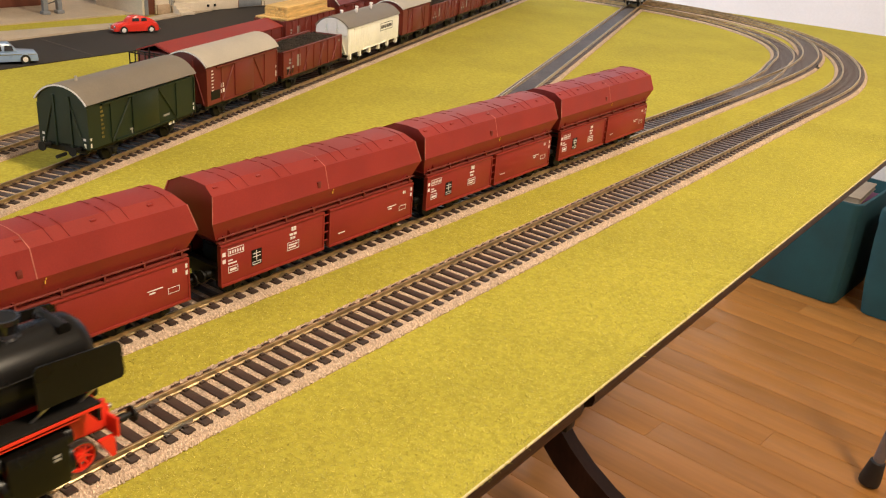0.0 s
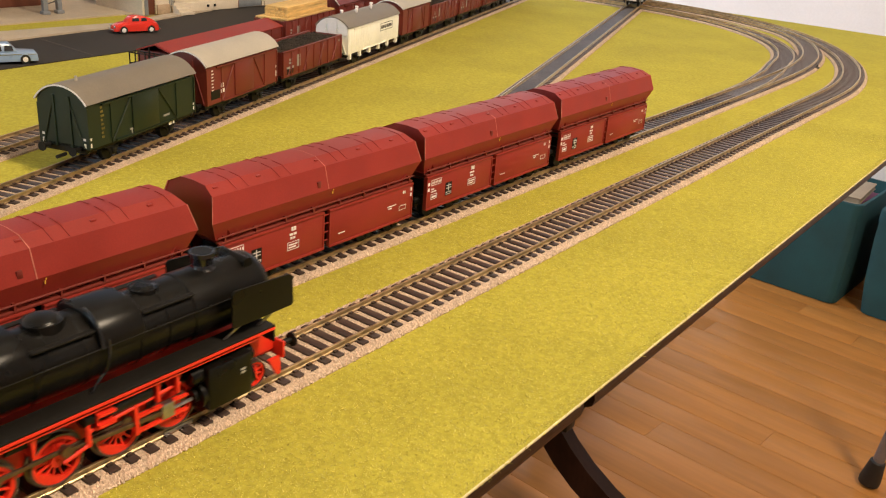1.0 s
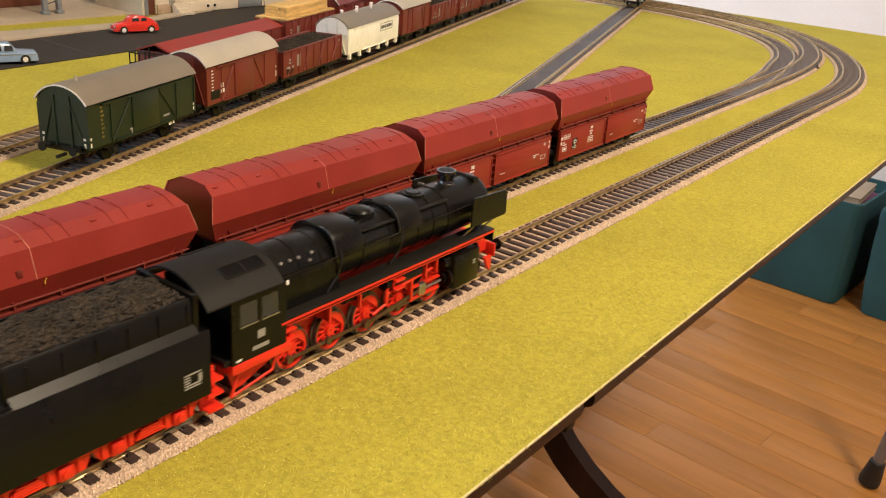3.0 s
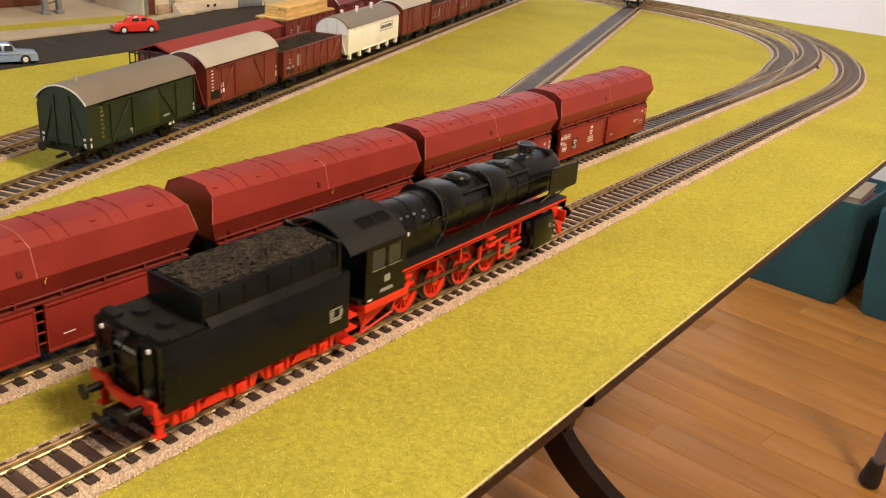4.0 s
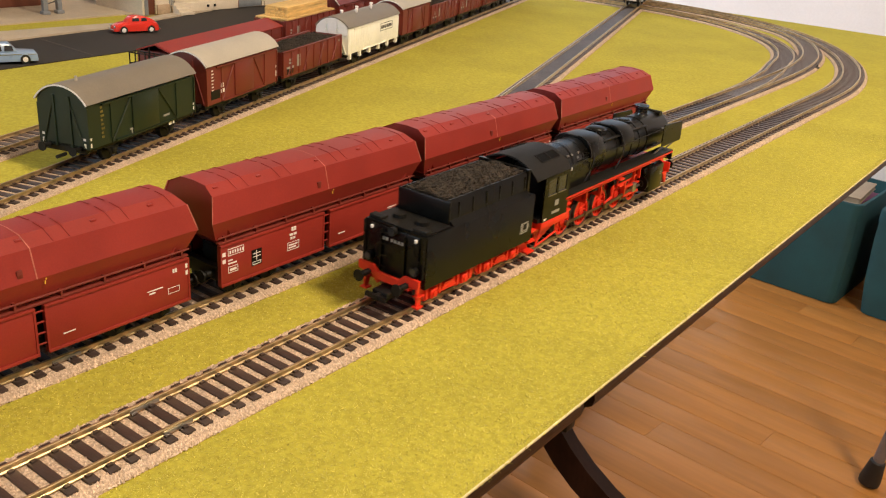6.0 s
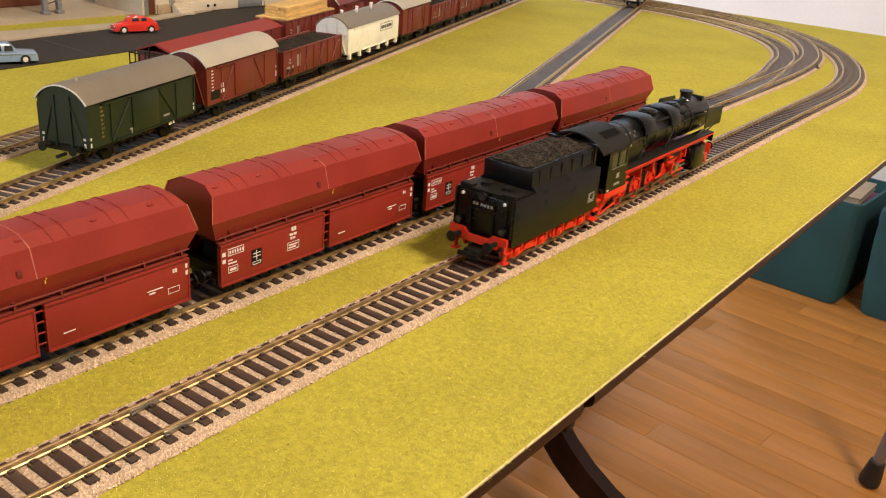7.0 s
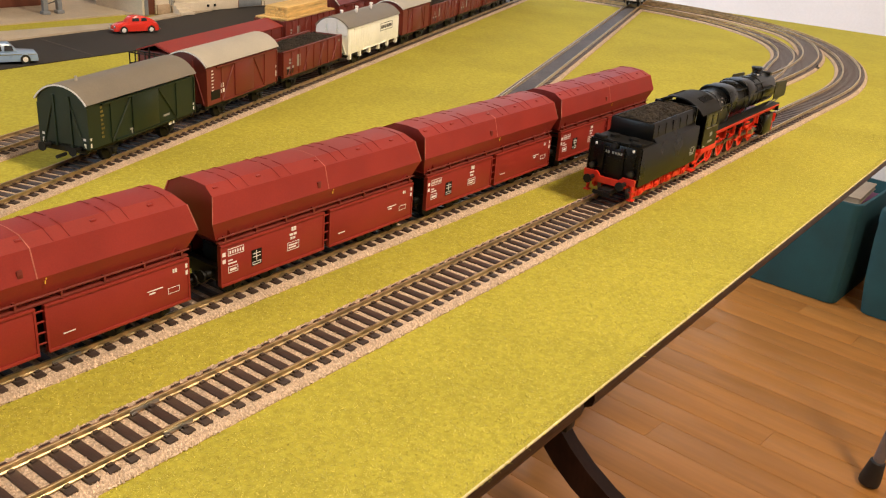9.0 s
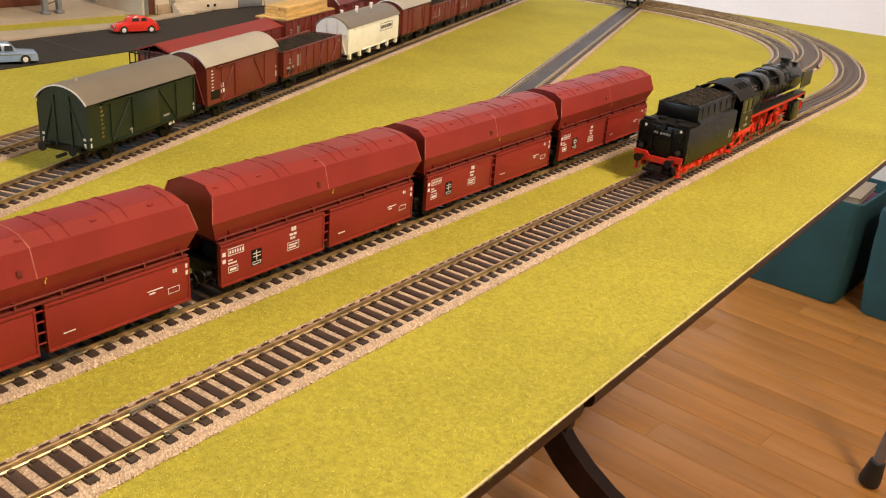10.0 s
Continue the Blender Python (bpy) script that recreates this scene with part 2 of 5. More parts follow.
for row in range(33):
    x = -3.0 - rng.random() * 0.6
    while x < 3.2:
        length = rng.choice((0.75, 1.1, 1.5))
        place = LEAN @ pose(x, 0.541 + row * 0.0680, 0)
        corners = [place @ Vector(c) for c in ((0, 0, 0), (length, 0, 0), (0, 0.068, 0), (length, 0.068, 0))]
        if all(-2.29 < c.x < 2.59 and 0.4 < c.y < 2.70 for c in corners):
            if length in strips:
                share("floor_strip", strips[length], floor, place)
            else:
                strips[length] = part("floor_strip", box(B(), 0, length - 0.0006, 0, 0.0673, -0.0030, 0.0, 0.0004), M["oak"], floor, at=place)
        x += length

# ---- the table with its grass mat ----
TX, TY0, TY1 = 0.094, -0.62, 1.60
table = thing("table", "dark wooden pedestal table with a joint between its leaves", "table")
for y0, y1 in ((TY0, 0.4265), (0.4345, TY1)):
    top = B()
    sweep(top, [(-1.25, ZG - 0.0095), (TX - 0.004, ZG - 0.0095), (TX - 0.0008, ZG - 0.0075), (TX, ZG - 0.0045), (TX - 0.0006, ZG - 0.0016), (-1.25, ZG - 0.0016)], y0, y1)
    sweep(top, [(-1.22, ZG - 0.024), (TX - 0.016, ZG - 0.024), (TX - 0.011, ZG - 0.0175), (TX - 0.0065, ZG - 0.0135), (TX - 0.0045, ZG - 0.0096), (-1.22, ZG - 0.0096)], y0, y1 if y1 < 1 else y1 - 0.01)
    part("table_leaf", top, M["tablewood"], table)
part("joint_catch", box(B(), TX - 0.035, TX - 0.006, 0.4272, 0.4338, ZG - 0.0185, ZG - 0.002, 0.0008), M["black"], table, "black metal catch in the leaf joint")
part("apron", box(B(), -1.12, -0.02, TY0 + 0.1, TY1 - 0.12, ZG - 0.09, ZG - 0.0245), M["tablewood"], table)


def curved_leg(px, py, dx, dy):
    """A sabre leg that bows out from a pedestal and down to the floor."""
    bm, rings = B(), []
    for k in range(15):
        f = k / 14
        reach = 0.077 + 0.436 * f ** 2.5
        z = 0.389 * (1 - f) ** 1.48 + 0.017
        w, h = 0.020 - 0.005 * f, 0.024 - 0.008 * f
        c = Vector((px + dx * reach, py + dy * reach, z))
        side = Vector((-dy, dx, 0)) * w
        slope = Vector((dx * 0.5, dy * 0.5, 0.85)).normalized() * h
        rings.append([c - side - slope, c + side - slope, c + side * 0.8 + slope, c - side * 0.8 + slope])
    return loft(bm, rings)


for py in (0.1, 1.132):
    column = B()
    for z0, z1, r0, r1 in ((0.30, 0.36, 0.05, 0.062), (0.36, 0.44, 0.062, 0.05), (0.44, 0.58, 0.05, 0.036), (0.58, ZG - 0.09, 0.036, 0.055)):
        rod(column, (-0.423, py + 0.028, z0), (-0.423, py + 0.028, z1), r0, r1, 24)
    part("pedestal", column, M["tablewood"], table)
    for a in (6, 96, 186, 276):
        part("leg", curved_leg(-0.423, py + 0.028, math.cos(radians(a)), math.sin(radians(a))), M["legwood"], table)

mat_ob = B()
box(mat_ob, -1.24, TX, TY0 + 0.002, TY1 - 0.002, ZG - 0.0015, ZG)
grass_mat = tagged(part("grass_mat", mat_ob, M["grass"]), "yellow-green flocked grass mat covering the table", "grass mat", kind="structure")
part("cut_edge", box(B(), TX + 0.0001, TX + 0.0005, TY0 + 0.002, TY1 - 0.002, ZG - 0.0007, ZG + 0.0001), M["matedge"], grass_mat, "pale cut edge of the mat")


# ---- the tracks: bed, sleepers and two rails along a line ----
def smooth_line(points, step=0.01):
    out = [Vector(points[0])]
    for a, b in zip(points, points[1:]):
        a, b = Vector(a), Vector(b)
        k = max(1, int((b - a).length / step))
        out += [a + (b - a) * (i + 1) / k for i in range(k)]
    return out


def arc(cx, cy, r, a0, a1, n=36):
    return [(cx + r * math.cos(radians(a0 + (a1 - a0) * i / n)), cy + r * math.sin(radians(a0 + (a1 - a0) * i / n))) for i in range(n + 1)]


def lateral(line):
    out = []
    for i, p in enumerate(line):
        d = (line[min(i + 1, len(line) - 1)] - line[max(i - 1, 0)]).normalized()
        out.append((p, Vector((d.y, -d.x)), d))
    return out


def track_bed(line, profile, z):
    bm = B()
    loft(bm, [[(p.x + n.x * a, p.y + n.y * a, z + b) for a, b in profile] for p, n, _ in lateral(line)])
    return bm


BED = [(-0.0168, -0.0052), (-0.0163, -0.0040), (-0.0142, -0.0030), (0.0142, -0.0030), (0.0163, -0.0040), (0.0168, -0.0052)]
RAIL = [(-0.0008, -0.0024), (0.0008, -0.0024), (0.0008, -0.0020), (0.0004, -0.0017), (0.0004, -0.0008), (0.00055, -0.0006), (0.00055, -0.0001), (0.0004, 0.0),
        (-0.0004, 0.0), (-0.00055, -0.0001), (-0.00055, -0.0006), (-0.0004, -0.0008), (-0.0004, -0.0017), (-0.0008, -0.0020)]
sleeper_src = None


def make_track(points, label, near=(0.0, 99.0), lift=0.0):
    """near: the stretch, in metres along the line, whose sleepers are parts of their own."""
    global sleeper_src
    line = smooth_line(points)
    tr = thing("railway_track", label, "railway track", "model railway tracks")
    part("ballast_bed", track_bed(line, BED, ZR + lift), M["ballast"], tr, "tan gravel ballast bed")
    for s in (-1, 1):
        part("rail", track_bed(line, [(s * 0.0087 + a, b) for a, b in RAIL], ZR + lift), M["rail"], tr, "brass-coloured rail")
    # sleepers at even steps
    walkway = lateral(line)
    dist, acc, k = 0.0, 0.0, 0
    rest = B()
    for (p, n, d), (p2, _, _) in zip(walkway, walkway[1:]):
        seg = (p2 - p).length
        while acc <= dist + seg:
            f = (acc - dist) / seg
            c = p + (p2 - p) * f
            m = Matrix(((n.x, d.x, 0, c.x), (n.y, d.y, 0, c.y), (0, 0, 1, ZR + lift), (0, 0, 0, 1)))
            if near[0] <= acc <= near[1]:
                if sleeper_src is None:
                    bm = B()
                    box(bm, -0.0134, 0.0134, -0.0018, 0.0018, -0.0040, -0.0022, 0.0003)
                    for s in (-1, 1):
                        for q in (-1, 1):
                            box(bm, s * 0.0087 + q * 0.00155 - 0.0006, s * 0.0087 + q * 0.00155 + 0.0006, -0.0009, 0.0009, -0.0023, -0.0015)
                    sleeper_src = part("sleeper", bm, M["sleeper"], tr, at=m)
                else:
                    share("sleeper", sleeper_src, tr, m)
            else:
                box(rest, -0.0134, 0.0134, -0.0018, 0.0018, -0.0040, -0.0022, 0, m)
            acc += 0.00682
        dist += seg
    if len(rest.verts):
        # Sleepers outside the near stretch take the colour with the painted sheen.
        tagged(part("sleeper_run", rest, M["sleeper_sheen"], tr), kind="stuff")
    else:
        rest.free()
    return tr


CX, CY = -0.4185, 1.15
Y3 = radians(18.6)
DIR3, OUT3 = Vector((-math.sin(Y3), math.cos(Y3))), Vector((math.cos(Y3), math.sin(Y3)))


def yard(u, v):
    """A place in the yard, whose tracks lie at an angle: u along them, v across."""
    q = DIR3 * u + OUT3 * v
    return q.x, q.y


V3, V4, VS = -0.0898, -0.1528, 0.0830


def oval(x, y, rx, ry, a0=0.0, n=40):
    """A quarter of an easing curve from a straight along y to one along x."""
    return [(x - rx + rx * math.cos(radians(a0 + (90 - a0) * i / n)), y + ry * math.sin(radians(a0 + (90 - a0) * i / n))) for i in range(n + 1)]


make_track([(0, -0.55), (0, 1.068)] + oval(0, 1.068, 0.4185, 0.500)[1:] + [(-1.2, 1.568)], "straight front track with brown sleepers curving away at the far end", (0.72, 1.52))


def eased(points, n=8):
    """A smooth line through a few places."""
    q = [Vector(points[0]) * 2 - Vector(points[1])] + [Vector(k) for k in points] + [Vector(points[-1]) * 2 - Vector(points[-2])]
    out = []
    for i in range(1, len(q) - 2):
        for k in range(n):
            f = k / n
            out.append(tuple(0.5 * (2 * q[i] + (q[i + 1] - q[i - 1]) * f + (2 * q[i - 1] - 5 * q[i] + 4 * q[i + 1] - q[i + 2]) * f * f + (3 * q[i] - q[i - 1] - 3 * q[i + 1] + q[i + 2]) * f ** 3)))
    return out + [tuple(points[-1])]


make_track([(-0.0625, -0.55), (-0.0625, 1.00)] + eased([(-0.0625, 1.08), (-0.0645, 1.15), (-0.0700, 1.215), (-0.0820, 1.280), (-0.102, 1.340), (-0.131, 1.400), (-0.168, 1.448), (-0.215, 1.482), (-0.275, 1.513), (-0.345, 1.530), (-0.44, 1.535)]) + [(-1.2, 1.535)], "track carrying the hopper wagons, curving at a turnout", (0.74, 1.50), 0.0001)
make_track([(-0.0625, 0.98), (-0.066, 1.06), (-0.075, 1.13)] + arc(CX, CY, 0.3330, 6, 90)[1:] + [(-1.2, CY + 0.3330)], "inner branch track leaving the turnout in a curve", (9, 9), 0.0002)
make_track([yard(0.0, V3), yard(1.75, V3)], "yard track with a row of freight wagons", (0.3, 0.75))
make_track([yard(0.0, V4), yard(1.75, V4)], "back yard track with brown freight wagons", (0.38, 0.50))
make_track([(-0.118, 0.575), yard(0.66, VS - 0.001), yard(1.62, VS)], "spur track ending at a parked rail vehicle", (9, 9), 0.0002)

# slide-on joiners where two lengths of rail meet
for owner, x in zip(("railway_track", "railway_track.001"), (0.0, -0.0625)):
    for k in (-1, 1):
        jb = B()
        for q in (-1, 1):
            box(jb, x + k * 0.0087 + q * 0.0008 - 0.0003, x + k * 0.0087 + q * 0.0008 + 0.0003, 0.3085, 0.3195, ZR - 0.0020, ZR - 0.0007, 0.0001)
        part("rail_joiner", jb, M["steel"], bpy.data.objects[owner], "bright metal rail joiner")

# loose stones along the nearest tracks
g = np.random.default_rng(3)


def pebbles(name, parent_label, boxes):
    verts, faces = [], []
    shape = np.array([(1, 0, 0), (-1, 0, 0), (0, 1, 0), (0, -1, 0), (0, 0, 1), (0, 0, -1)], float)
    tri = [(0, 2, 4), (2, 1, 4), (1, 3, 4), (3, 0, 4), (2, 0, 5), (1, 2, 5), (3, 1, 5), (0, 3, 5)]
    for x0, x1, y0, y1, count, axis in boxes:
        for _ in range(count):
            a = g.uniform(x0, x1)
            off = abs(a)
            z = -0.0033 if off < 0.0142 else -0.0033 - (off - 0.0142) * 0.45
            c = np.array((axis + a, g.uniform(y0, y1), ZR + z + g.uniform(-0.0003, 0.0002)))
            q = shape * g.uniform(0.00035, 0.00085, (6, 1)) * g.uniform(0.75, 1.25, (1, 3))
            th = g.uniform(0, 6.28)
            r = np.array(((math.cos(th), -math.sin(th), 0), (math.sin(th), math.cos(th), 0), (0, 0, 1)))
            base = len(verts)
            verts += list((q @ r.T) + c)
            faces += [(i + base, j + base, k + base) for i, j, k in tri]
    return tagged(raw(name, verts, faces, M["pebble"]), parent_label, "gravel", kind="stuff")


pebbles("ballast_stones", "loose tan ballast stones between and beside the sleepers", [
    (0.0118, 0.0169, 0.22, 0.62, 5200, 0), (-0.0118, 0.0118, 0.22, 0.62, 5200, 0), (-0.0169, -0.0118, 0.22, 0.62, 2200, 0),
    (0.0118, 0.0169, 0.62, 0.95, 2200, 0), (-0.0118, 0.0118, 0.62, 0.95, 2400, 0),
    (0.0118, 0.0169, 0.25, 0.80, 5600, -0.0625), (-0.008, 0.0118, 0.25, 0.80, 3000, -0.0625)])


def fibres(name, label, patches):
    verts, faces = [], []
    for x0, x1, y0, y1, count in patches:
        c = np.stack([g.uniform(x0, x1, count), g.uniform(y0, y1, count), np.full(count, ZG - 0.0002)], 1)
        th = g.uniform(0, 6.28, count)
        h = g.uniform(0.0003, 0.0007, count)
        w = g.uniform(0.00018, 0.00036, count)
        lean = g.normal(0, 0.0009, (count, 2))
        side = np.stack([np.cos(th) * w, np.sin(th) * w, np.zeros(count)], 1)
        tip = c + np.concatenate([lean, h[:, None]], 1)
        base = len(verts)
        verts += list(np.stack([c - side, c + side, tip], 1).reshape(-1, 3))
        faces += [(base + 3 * i, base + 3 * i + 1, base + 3 * i + 2) for i in range(count)]
    return tagged(raw(name, verts, faces, M["blade"]), label, "grass", kind="stuff")


fibres("grass_fibres", "short yellow-green flock fibres standing on the mat", [
    (0.0168, TX + 0.0003, 0.24, 0.62, 53000), (0.0168, TX + 0.0003, 0.62, 0.95, 20000), (TX - 0.003, TX + 0.0006, 0.24, 0.95, 9000),
    (-0.0455, -0.0168, 0.22, 0.65, 21000), (-0.0455, -0.0168, 0.65, 0.95, 7000), (-0.24, -0.085, 0.30, 0.60, 26000)])


# ---- running gear shared by the wagons ----
def plain_wheelset(r):
    bm = B()
    for s in (-1, 1):
        rod(bm, (s * 0.0073, 0, 0), (s * 0.0095, 0, 0), r, r, 20)
        rod(bm, (s * 0.0067, 0, 0), (s * 0.0074, 0, 0), r * 1.1, r * 1.1, 20)
    rod(bm, (-0.0105, 0, 0), (0.0105, 0, 0), 0.001, n=8)
    return bm


def buffers(parent, y, out, material=None):
    for s in (-1, 1):
        bm = B()
        rod(bm, (s * 0.0101, y, 0.0118), (s * 0.0101, y + out * 0.0040, 0.0118), 0.0013)
        rod(bm, (s * 0.0101, y + out * 0.0040, 0.0118), (s * 0.0101, y + out * 0.0062, 0.0118), 0.0009)
        rod(bm, (s * 0.0101, y + out * 0.0060, 0.0118), (s * 0.0101, y + out * 0.0066, 0.0118), 0.0026, n=16)
        part("buffer", bm, material or M["black"], parent)


def marks(parent, side, x, spec, material=None, name="printed_mark"):
    """Small printed bars on a side wall: (y, z, width, height), or a list of such that makes one drawn frame."""
    made = None
    for shape in spec:
        bm = B()
        for y, z, w, h in shape if isinstance(shape, list) else [shape]:
            box(bm, min(side * x, side * (x + 0.00012)), max(side * x, side * (x + 0.00012)), y, y + w, z, z + h)
        made = part(name, bm, material or M["white"], parent)
    return made


def frame_marks(y, z, w, h, t=0.00025):
    return [[(y, z, w, t), (y, z + h - t, w, t), (y, z + t, t, h - 2 * t), (y + w - t, z + t, t, h - 2 * t)]]


# ---- the self-unloading hopper wagons ----
def hopper_wagon():
    w = thing("hopper_wagon", "red-brown covered hopper wagon with white printed marks", "freight wagon", "coupled hopper wagons")
    hood = B()
    shape = [(0.0130, 0.0262), (0.0163, 0.0350), (0.0136, 0.0450), (0.0075, 0.0479), (0.0, 0.0484)]
    full = shape + [(-x, z) for x, z in reversed(shape[:-1])]
    reach = {0.0262: 0.0600, 0.0350: 0.0640, 0.0450: 0.0615, 0.0479: 0.0600, 0.0484: 0.0600}

    def ring(e, f=1.0, back=0.0):
        return [(x * f, e * (reach[z] - back), z - (1 - f) * 0.006) for x, z in full]
    loft(hood, [ring(-1, 0.96, 0.0004), ring(-1), ring(1), ring(1, 0.96, 0.0004)], caps=False)
    part("hood", hood, M["oxide"], w, sharp=14)
    for e in (-1, 1):
        end = B()
        edge = [(x * 0.96, e * (reach[z] - 0.0004), z - 0.00024) for x, z in full]
        low = [(x * 0.90, e * 0.0560, max(0.0200, 0.0100 + z * 0.62)) for x, z in full]
        foot_ring = [(x * 0.85, e * 0.0440, 0.0120 + (max(0.02, z * 0.7) - 0.02) * 0.1) for x, z in full]
        loft(end, [edge, low, foot_ring])
        part("end_wall", end, M["oxide"], w, sharp=14)
        for s in (-1, 1):
            trim = B()
            tube(trim, [(s * x, e * reach[z], z) for x, z in shape[1:3]], 0.00022, 6)
            part("hood_edge", trim, M["worn"], w, "worn pale hood edge with painted highlight")
    # a seam in the middle and hatch battens on the roof
    seam = B()
    for y in (-0.0006,):
        loft(seam, [[(x * 1.008, y + d, z + 0.00012) for x, z in shape[1:] + [(-x, z) for x, z in reversed(shape[1:-1])]] for d in (0, 0.00045)], close=False, caps=False)
    part("seam", seam, M["worn"], w, "worn pale seam edge with painted highlight")
    for y in (-0.049, -0.043, -0.026, -0.020, 0.008, 0.014, 0.031, 0.037, 0.056):
        for s in (-1, 1):
            b = B()
            line = ((s * 0.0131, 0.0453), (s * 0.0075, 0.04795), (s * 0.0015, 0.0484))
            loft(b, [[(x, y + d, z + h2) for x, z in line] for d, h2 in ((0, 0.0), (0, 0.00022), (0.0005, 0.00022), (0.0005, 0.0))], close=False, caps=False)
            part("roof_batten", b, M["oxide"], w)
    for y in (-0.058, -0.036, -0.003, 0.024, 0.047):
        part("hatch_latch", box(B(), 0.0090, 0.0102, y, y + 0.0022, 0.0465, 0.0473, 0.0002, None), M["oxide"], w)
    part("inspection_flap", box(B(), 0.0146, 0.0159, -0.0066, -0.0046, 0.0366, 0.0394, 0.0002), M["oxide_dark"], w)
    for s in (-1, 1):
        part("ledge", box(B(), min(s * 0.0125, s * 0.0150), max(s * 0.0125, s * 0.0150), -0.0600, 0.0600, 0.0248, 0.0258, 0.0003), M["oxide_dark"], w)
        rail = B()
        rod(rail, (s * 0.0149, -0.0605, 0.0278), (s * 0.0149, 0.0605, 0.0278), 0.0004, n=8)
        for k in range(8):
            y = -0.057 + k * 0.0163
            box(rail, min(s * 0.0128, s * 0.0152), max(s * 0.0128, s * 0.0152), y - 0.0004, y + 0.0004, 0.0250, 0.0282)
        part("grab_rail", rail, M["oxide_dark"], w)
        for y0, y1 in ((-0.0598, -0.0018), (0.0014, 0.0600)):
            d = B()
            box(d, min(s * 0.0132, s * 0.0152), max(s * 0.0132, s * 0.0152), y0, y1, 0.0066, 0.0246, 0.0004)
            panel = part("discharge_door", d, M["oxide"], w)
            d = B()
            for a, b in ((0.0066, 0.0078), (0.0236, 0.0246)):
                box(d, min(s * 0.0150, s * 0.0157), max(s * 0.0150, s * 0.0157), y0, y1, a, b, 0.0002)
            box(d, min(s * 0.0150, s * 0.0155), max(s * 0.0150, s * 0.0155), y0, y0 + 0.0008, 0.0078, 0.0236)
            box(d, min(s * 0.0150, s * 0.0155), max(s * 0.0150, s * 0.0155), y1 - 0.0008, y1, 0.0078, 0.0236)
            part("door_frame", d, M["oxide"], panel)
        ladder = B()
        for z in (0.0105, 0.0145, 0.0185, 0.0225):
            rod(ladder, (s * 0.0146, -0.0020, z), (s * 0.0146, 0.0016, z), 0.00035, n=6)
        part("ladder", ladder, M["oxide"], w)
        for y in (-0.054, -0.036, -0.018, 0.012, 0.030, 0.048):
            part("hinge", box(B(), min(s * 0.0136, s * 0.0148), max(s * 0.0136, s * 0.0148), y, y + 0.0016, 0.0058, 0.0084, 0.0003), M["black"], w)
    # printed panels on the visible side and its twin
    for s in (-1, 1):
        f = s
        m = []
        m += frame_marks(-0.0560, 0.0192, 0.0082, 0.0030) + [(-0.0552 + k * 0.0013, 0.0200, 0.0007, 0.0013) for k in range(6)]
        m += [(-0.0560, 0.0170, 0.0024, 0.0006), (-0.0560, 0.0156, 0.0044, 0.0006)] + frame_marks(-0.0560, 0.0118, 0.0050, 0.0028) + [(-0.0552, 0.0126, 0.0034, 0.0010)]
        m += [(-0.0216, 0.0208, 0.0012, 0.0018), (-0.0201, 0.0208, 0.0012, 0.0018), (-0.0226, 0.0188, 0.0018, 0.0010), (-0.0204, 0.0188, 0.0018, 0.0010), (-0.0222, 0.0171, 0.0012, 0.0010), (-0.0206, 0.0171, 0.0012, 0.0010)]
        m += frame_marks(-0.0240, 0.0122, 0.0068, 0.0037) + [(-0.0232, 0.0143, 0.0052, 0.0006), (-0.0232, 0.0131, 0.0044, 0.0006)]
        m += [(0.0072, 0.0116, 0.0046, 0.0004), (0.0410, 0.0158, 0.0068, 0.0004), (0.0418, 0.0146, 0.0026, 0.0006)] + frame_marks(0.0500, 0.0122, 0.0052, 0.0024, 0.0002)
        m += [(0.0524, 0.0203, 0.0008, 0.0015), (0.0535, 0.0203, 0.0008, 0.0015)]
        marks(w, s, 0.01525, m)
        marks(w, s, 0.01525, [(-0.0438, 0.0112, 0.0054, 0.0070)], M["black"], "dark_panel")
        marks(w, s, 0.01538, frame_marks(-0.0434, 0.0117, 0.0044, 0.0013, 0.0002) + [[(-0.0414, 0.0136, 0.0003, 0.0042), (-0.0432, 0.0150, 0.0018, 0.0003), (-0.0411, 0.0150, 0.0020, 0.0003), (-0.0432, 0.0164, 0.0018, 0.0003), (-0.0411, 0.0164, 0.0020, 0.0003)]])
        marks(w, s, 0.01525, [(-0.0592, 0.0196, 0.0020, 0.0017), (-0.0592, 0.0166, 0.0020, 0.0017), (0.0582, 0.0206, 0.0014, 0.0017), (0.0582, 0.0178, 0.0014, 0.0017)], None, "reflector")
        bolt = B()
        for y, z in ((0.0026, 0.0338), (0.0022, 0.0324)):
            box(bolt, min(s * 0.0157, s * 0.0161), max(s * 0.0157, s * 0.0161), y, y + 0.0004, z, z + 0.0011)
        part("warning_mark", bolt, M["yellow_print"], w, "small yellow warning mark")
    frame_bm = B()
    for s in (-1, 1):
        box(frame_bm, min(s * 0.0098, s * 0.0120), max(s * 0.0098, s * 0.0120), -0.0590, 0.0590, 0.0085, 0.0120)
    for y in (-0.0595, 0.0575):
        box(frame_bm, -0.0145, 0.0145, y, y + 0.0020, 0.0088, 0.0145, 0.0003)
    box(frame_bm, -0.008, 0.008, -0.050, 0.050, 0.010, 0.018)
    part("underframe", frame_bm, M["black"], w)
    for e in (-1, 1):
        buffers(w, e * 0.0592, e)
        rail = B()
        for s in (-1, 1):
            rod(rail, (s * 0.0128, e * 0.0590, 0.0145), (s * 0.0128, e * 0.0590, 0.0232), 0.0004, n=6)
            rod(rail, (s * 0.0128, e * 0.0590, 0.0232), (s * 0.0060, e * 0.0590, 0.0232), 0.0004, n=6)
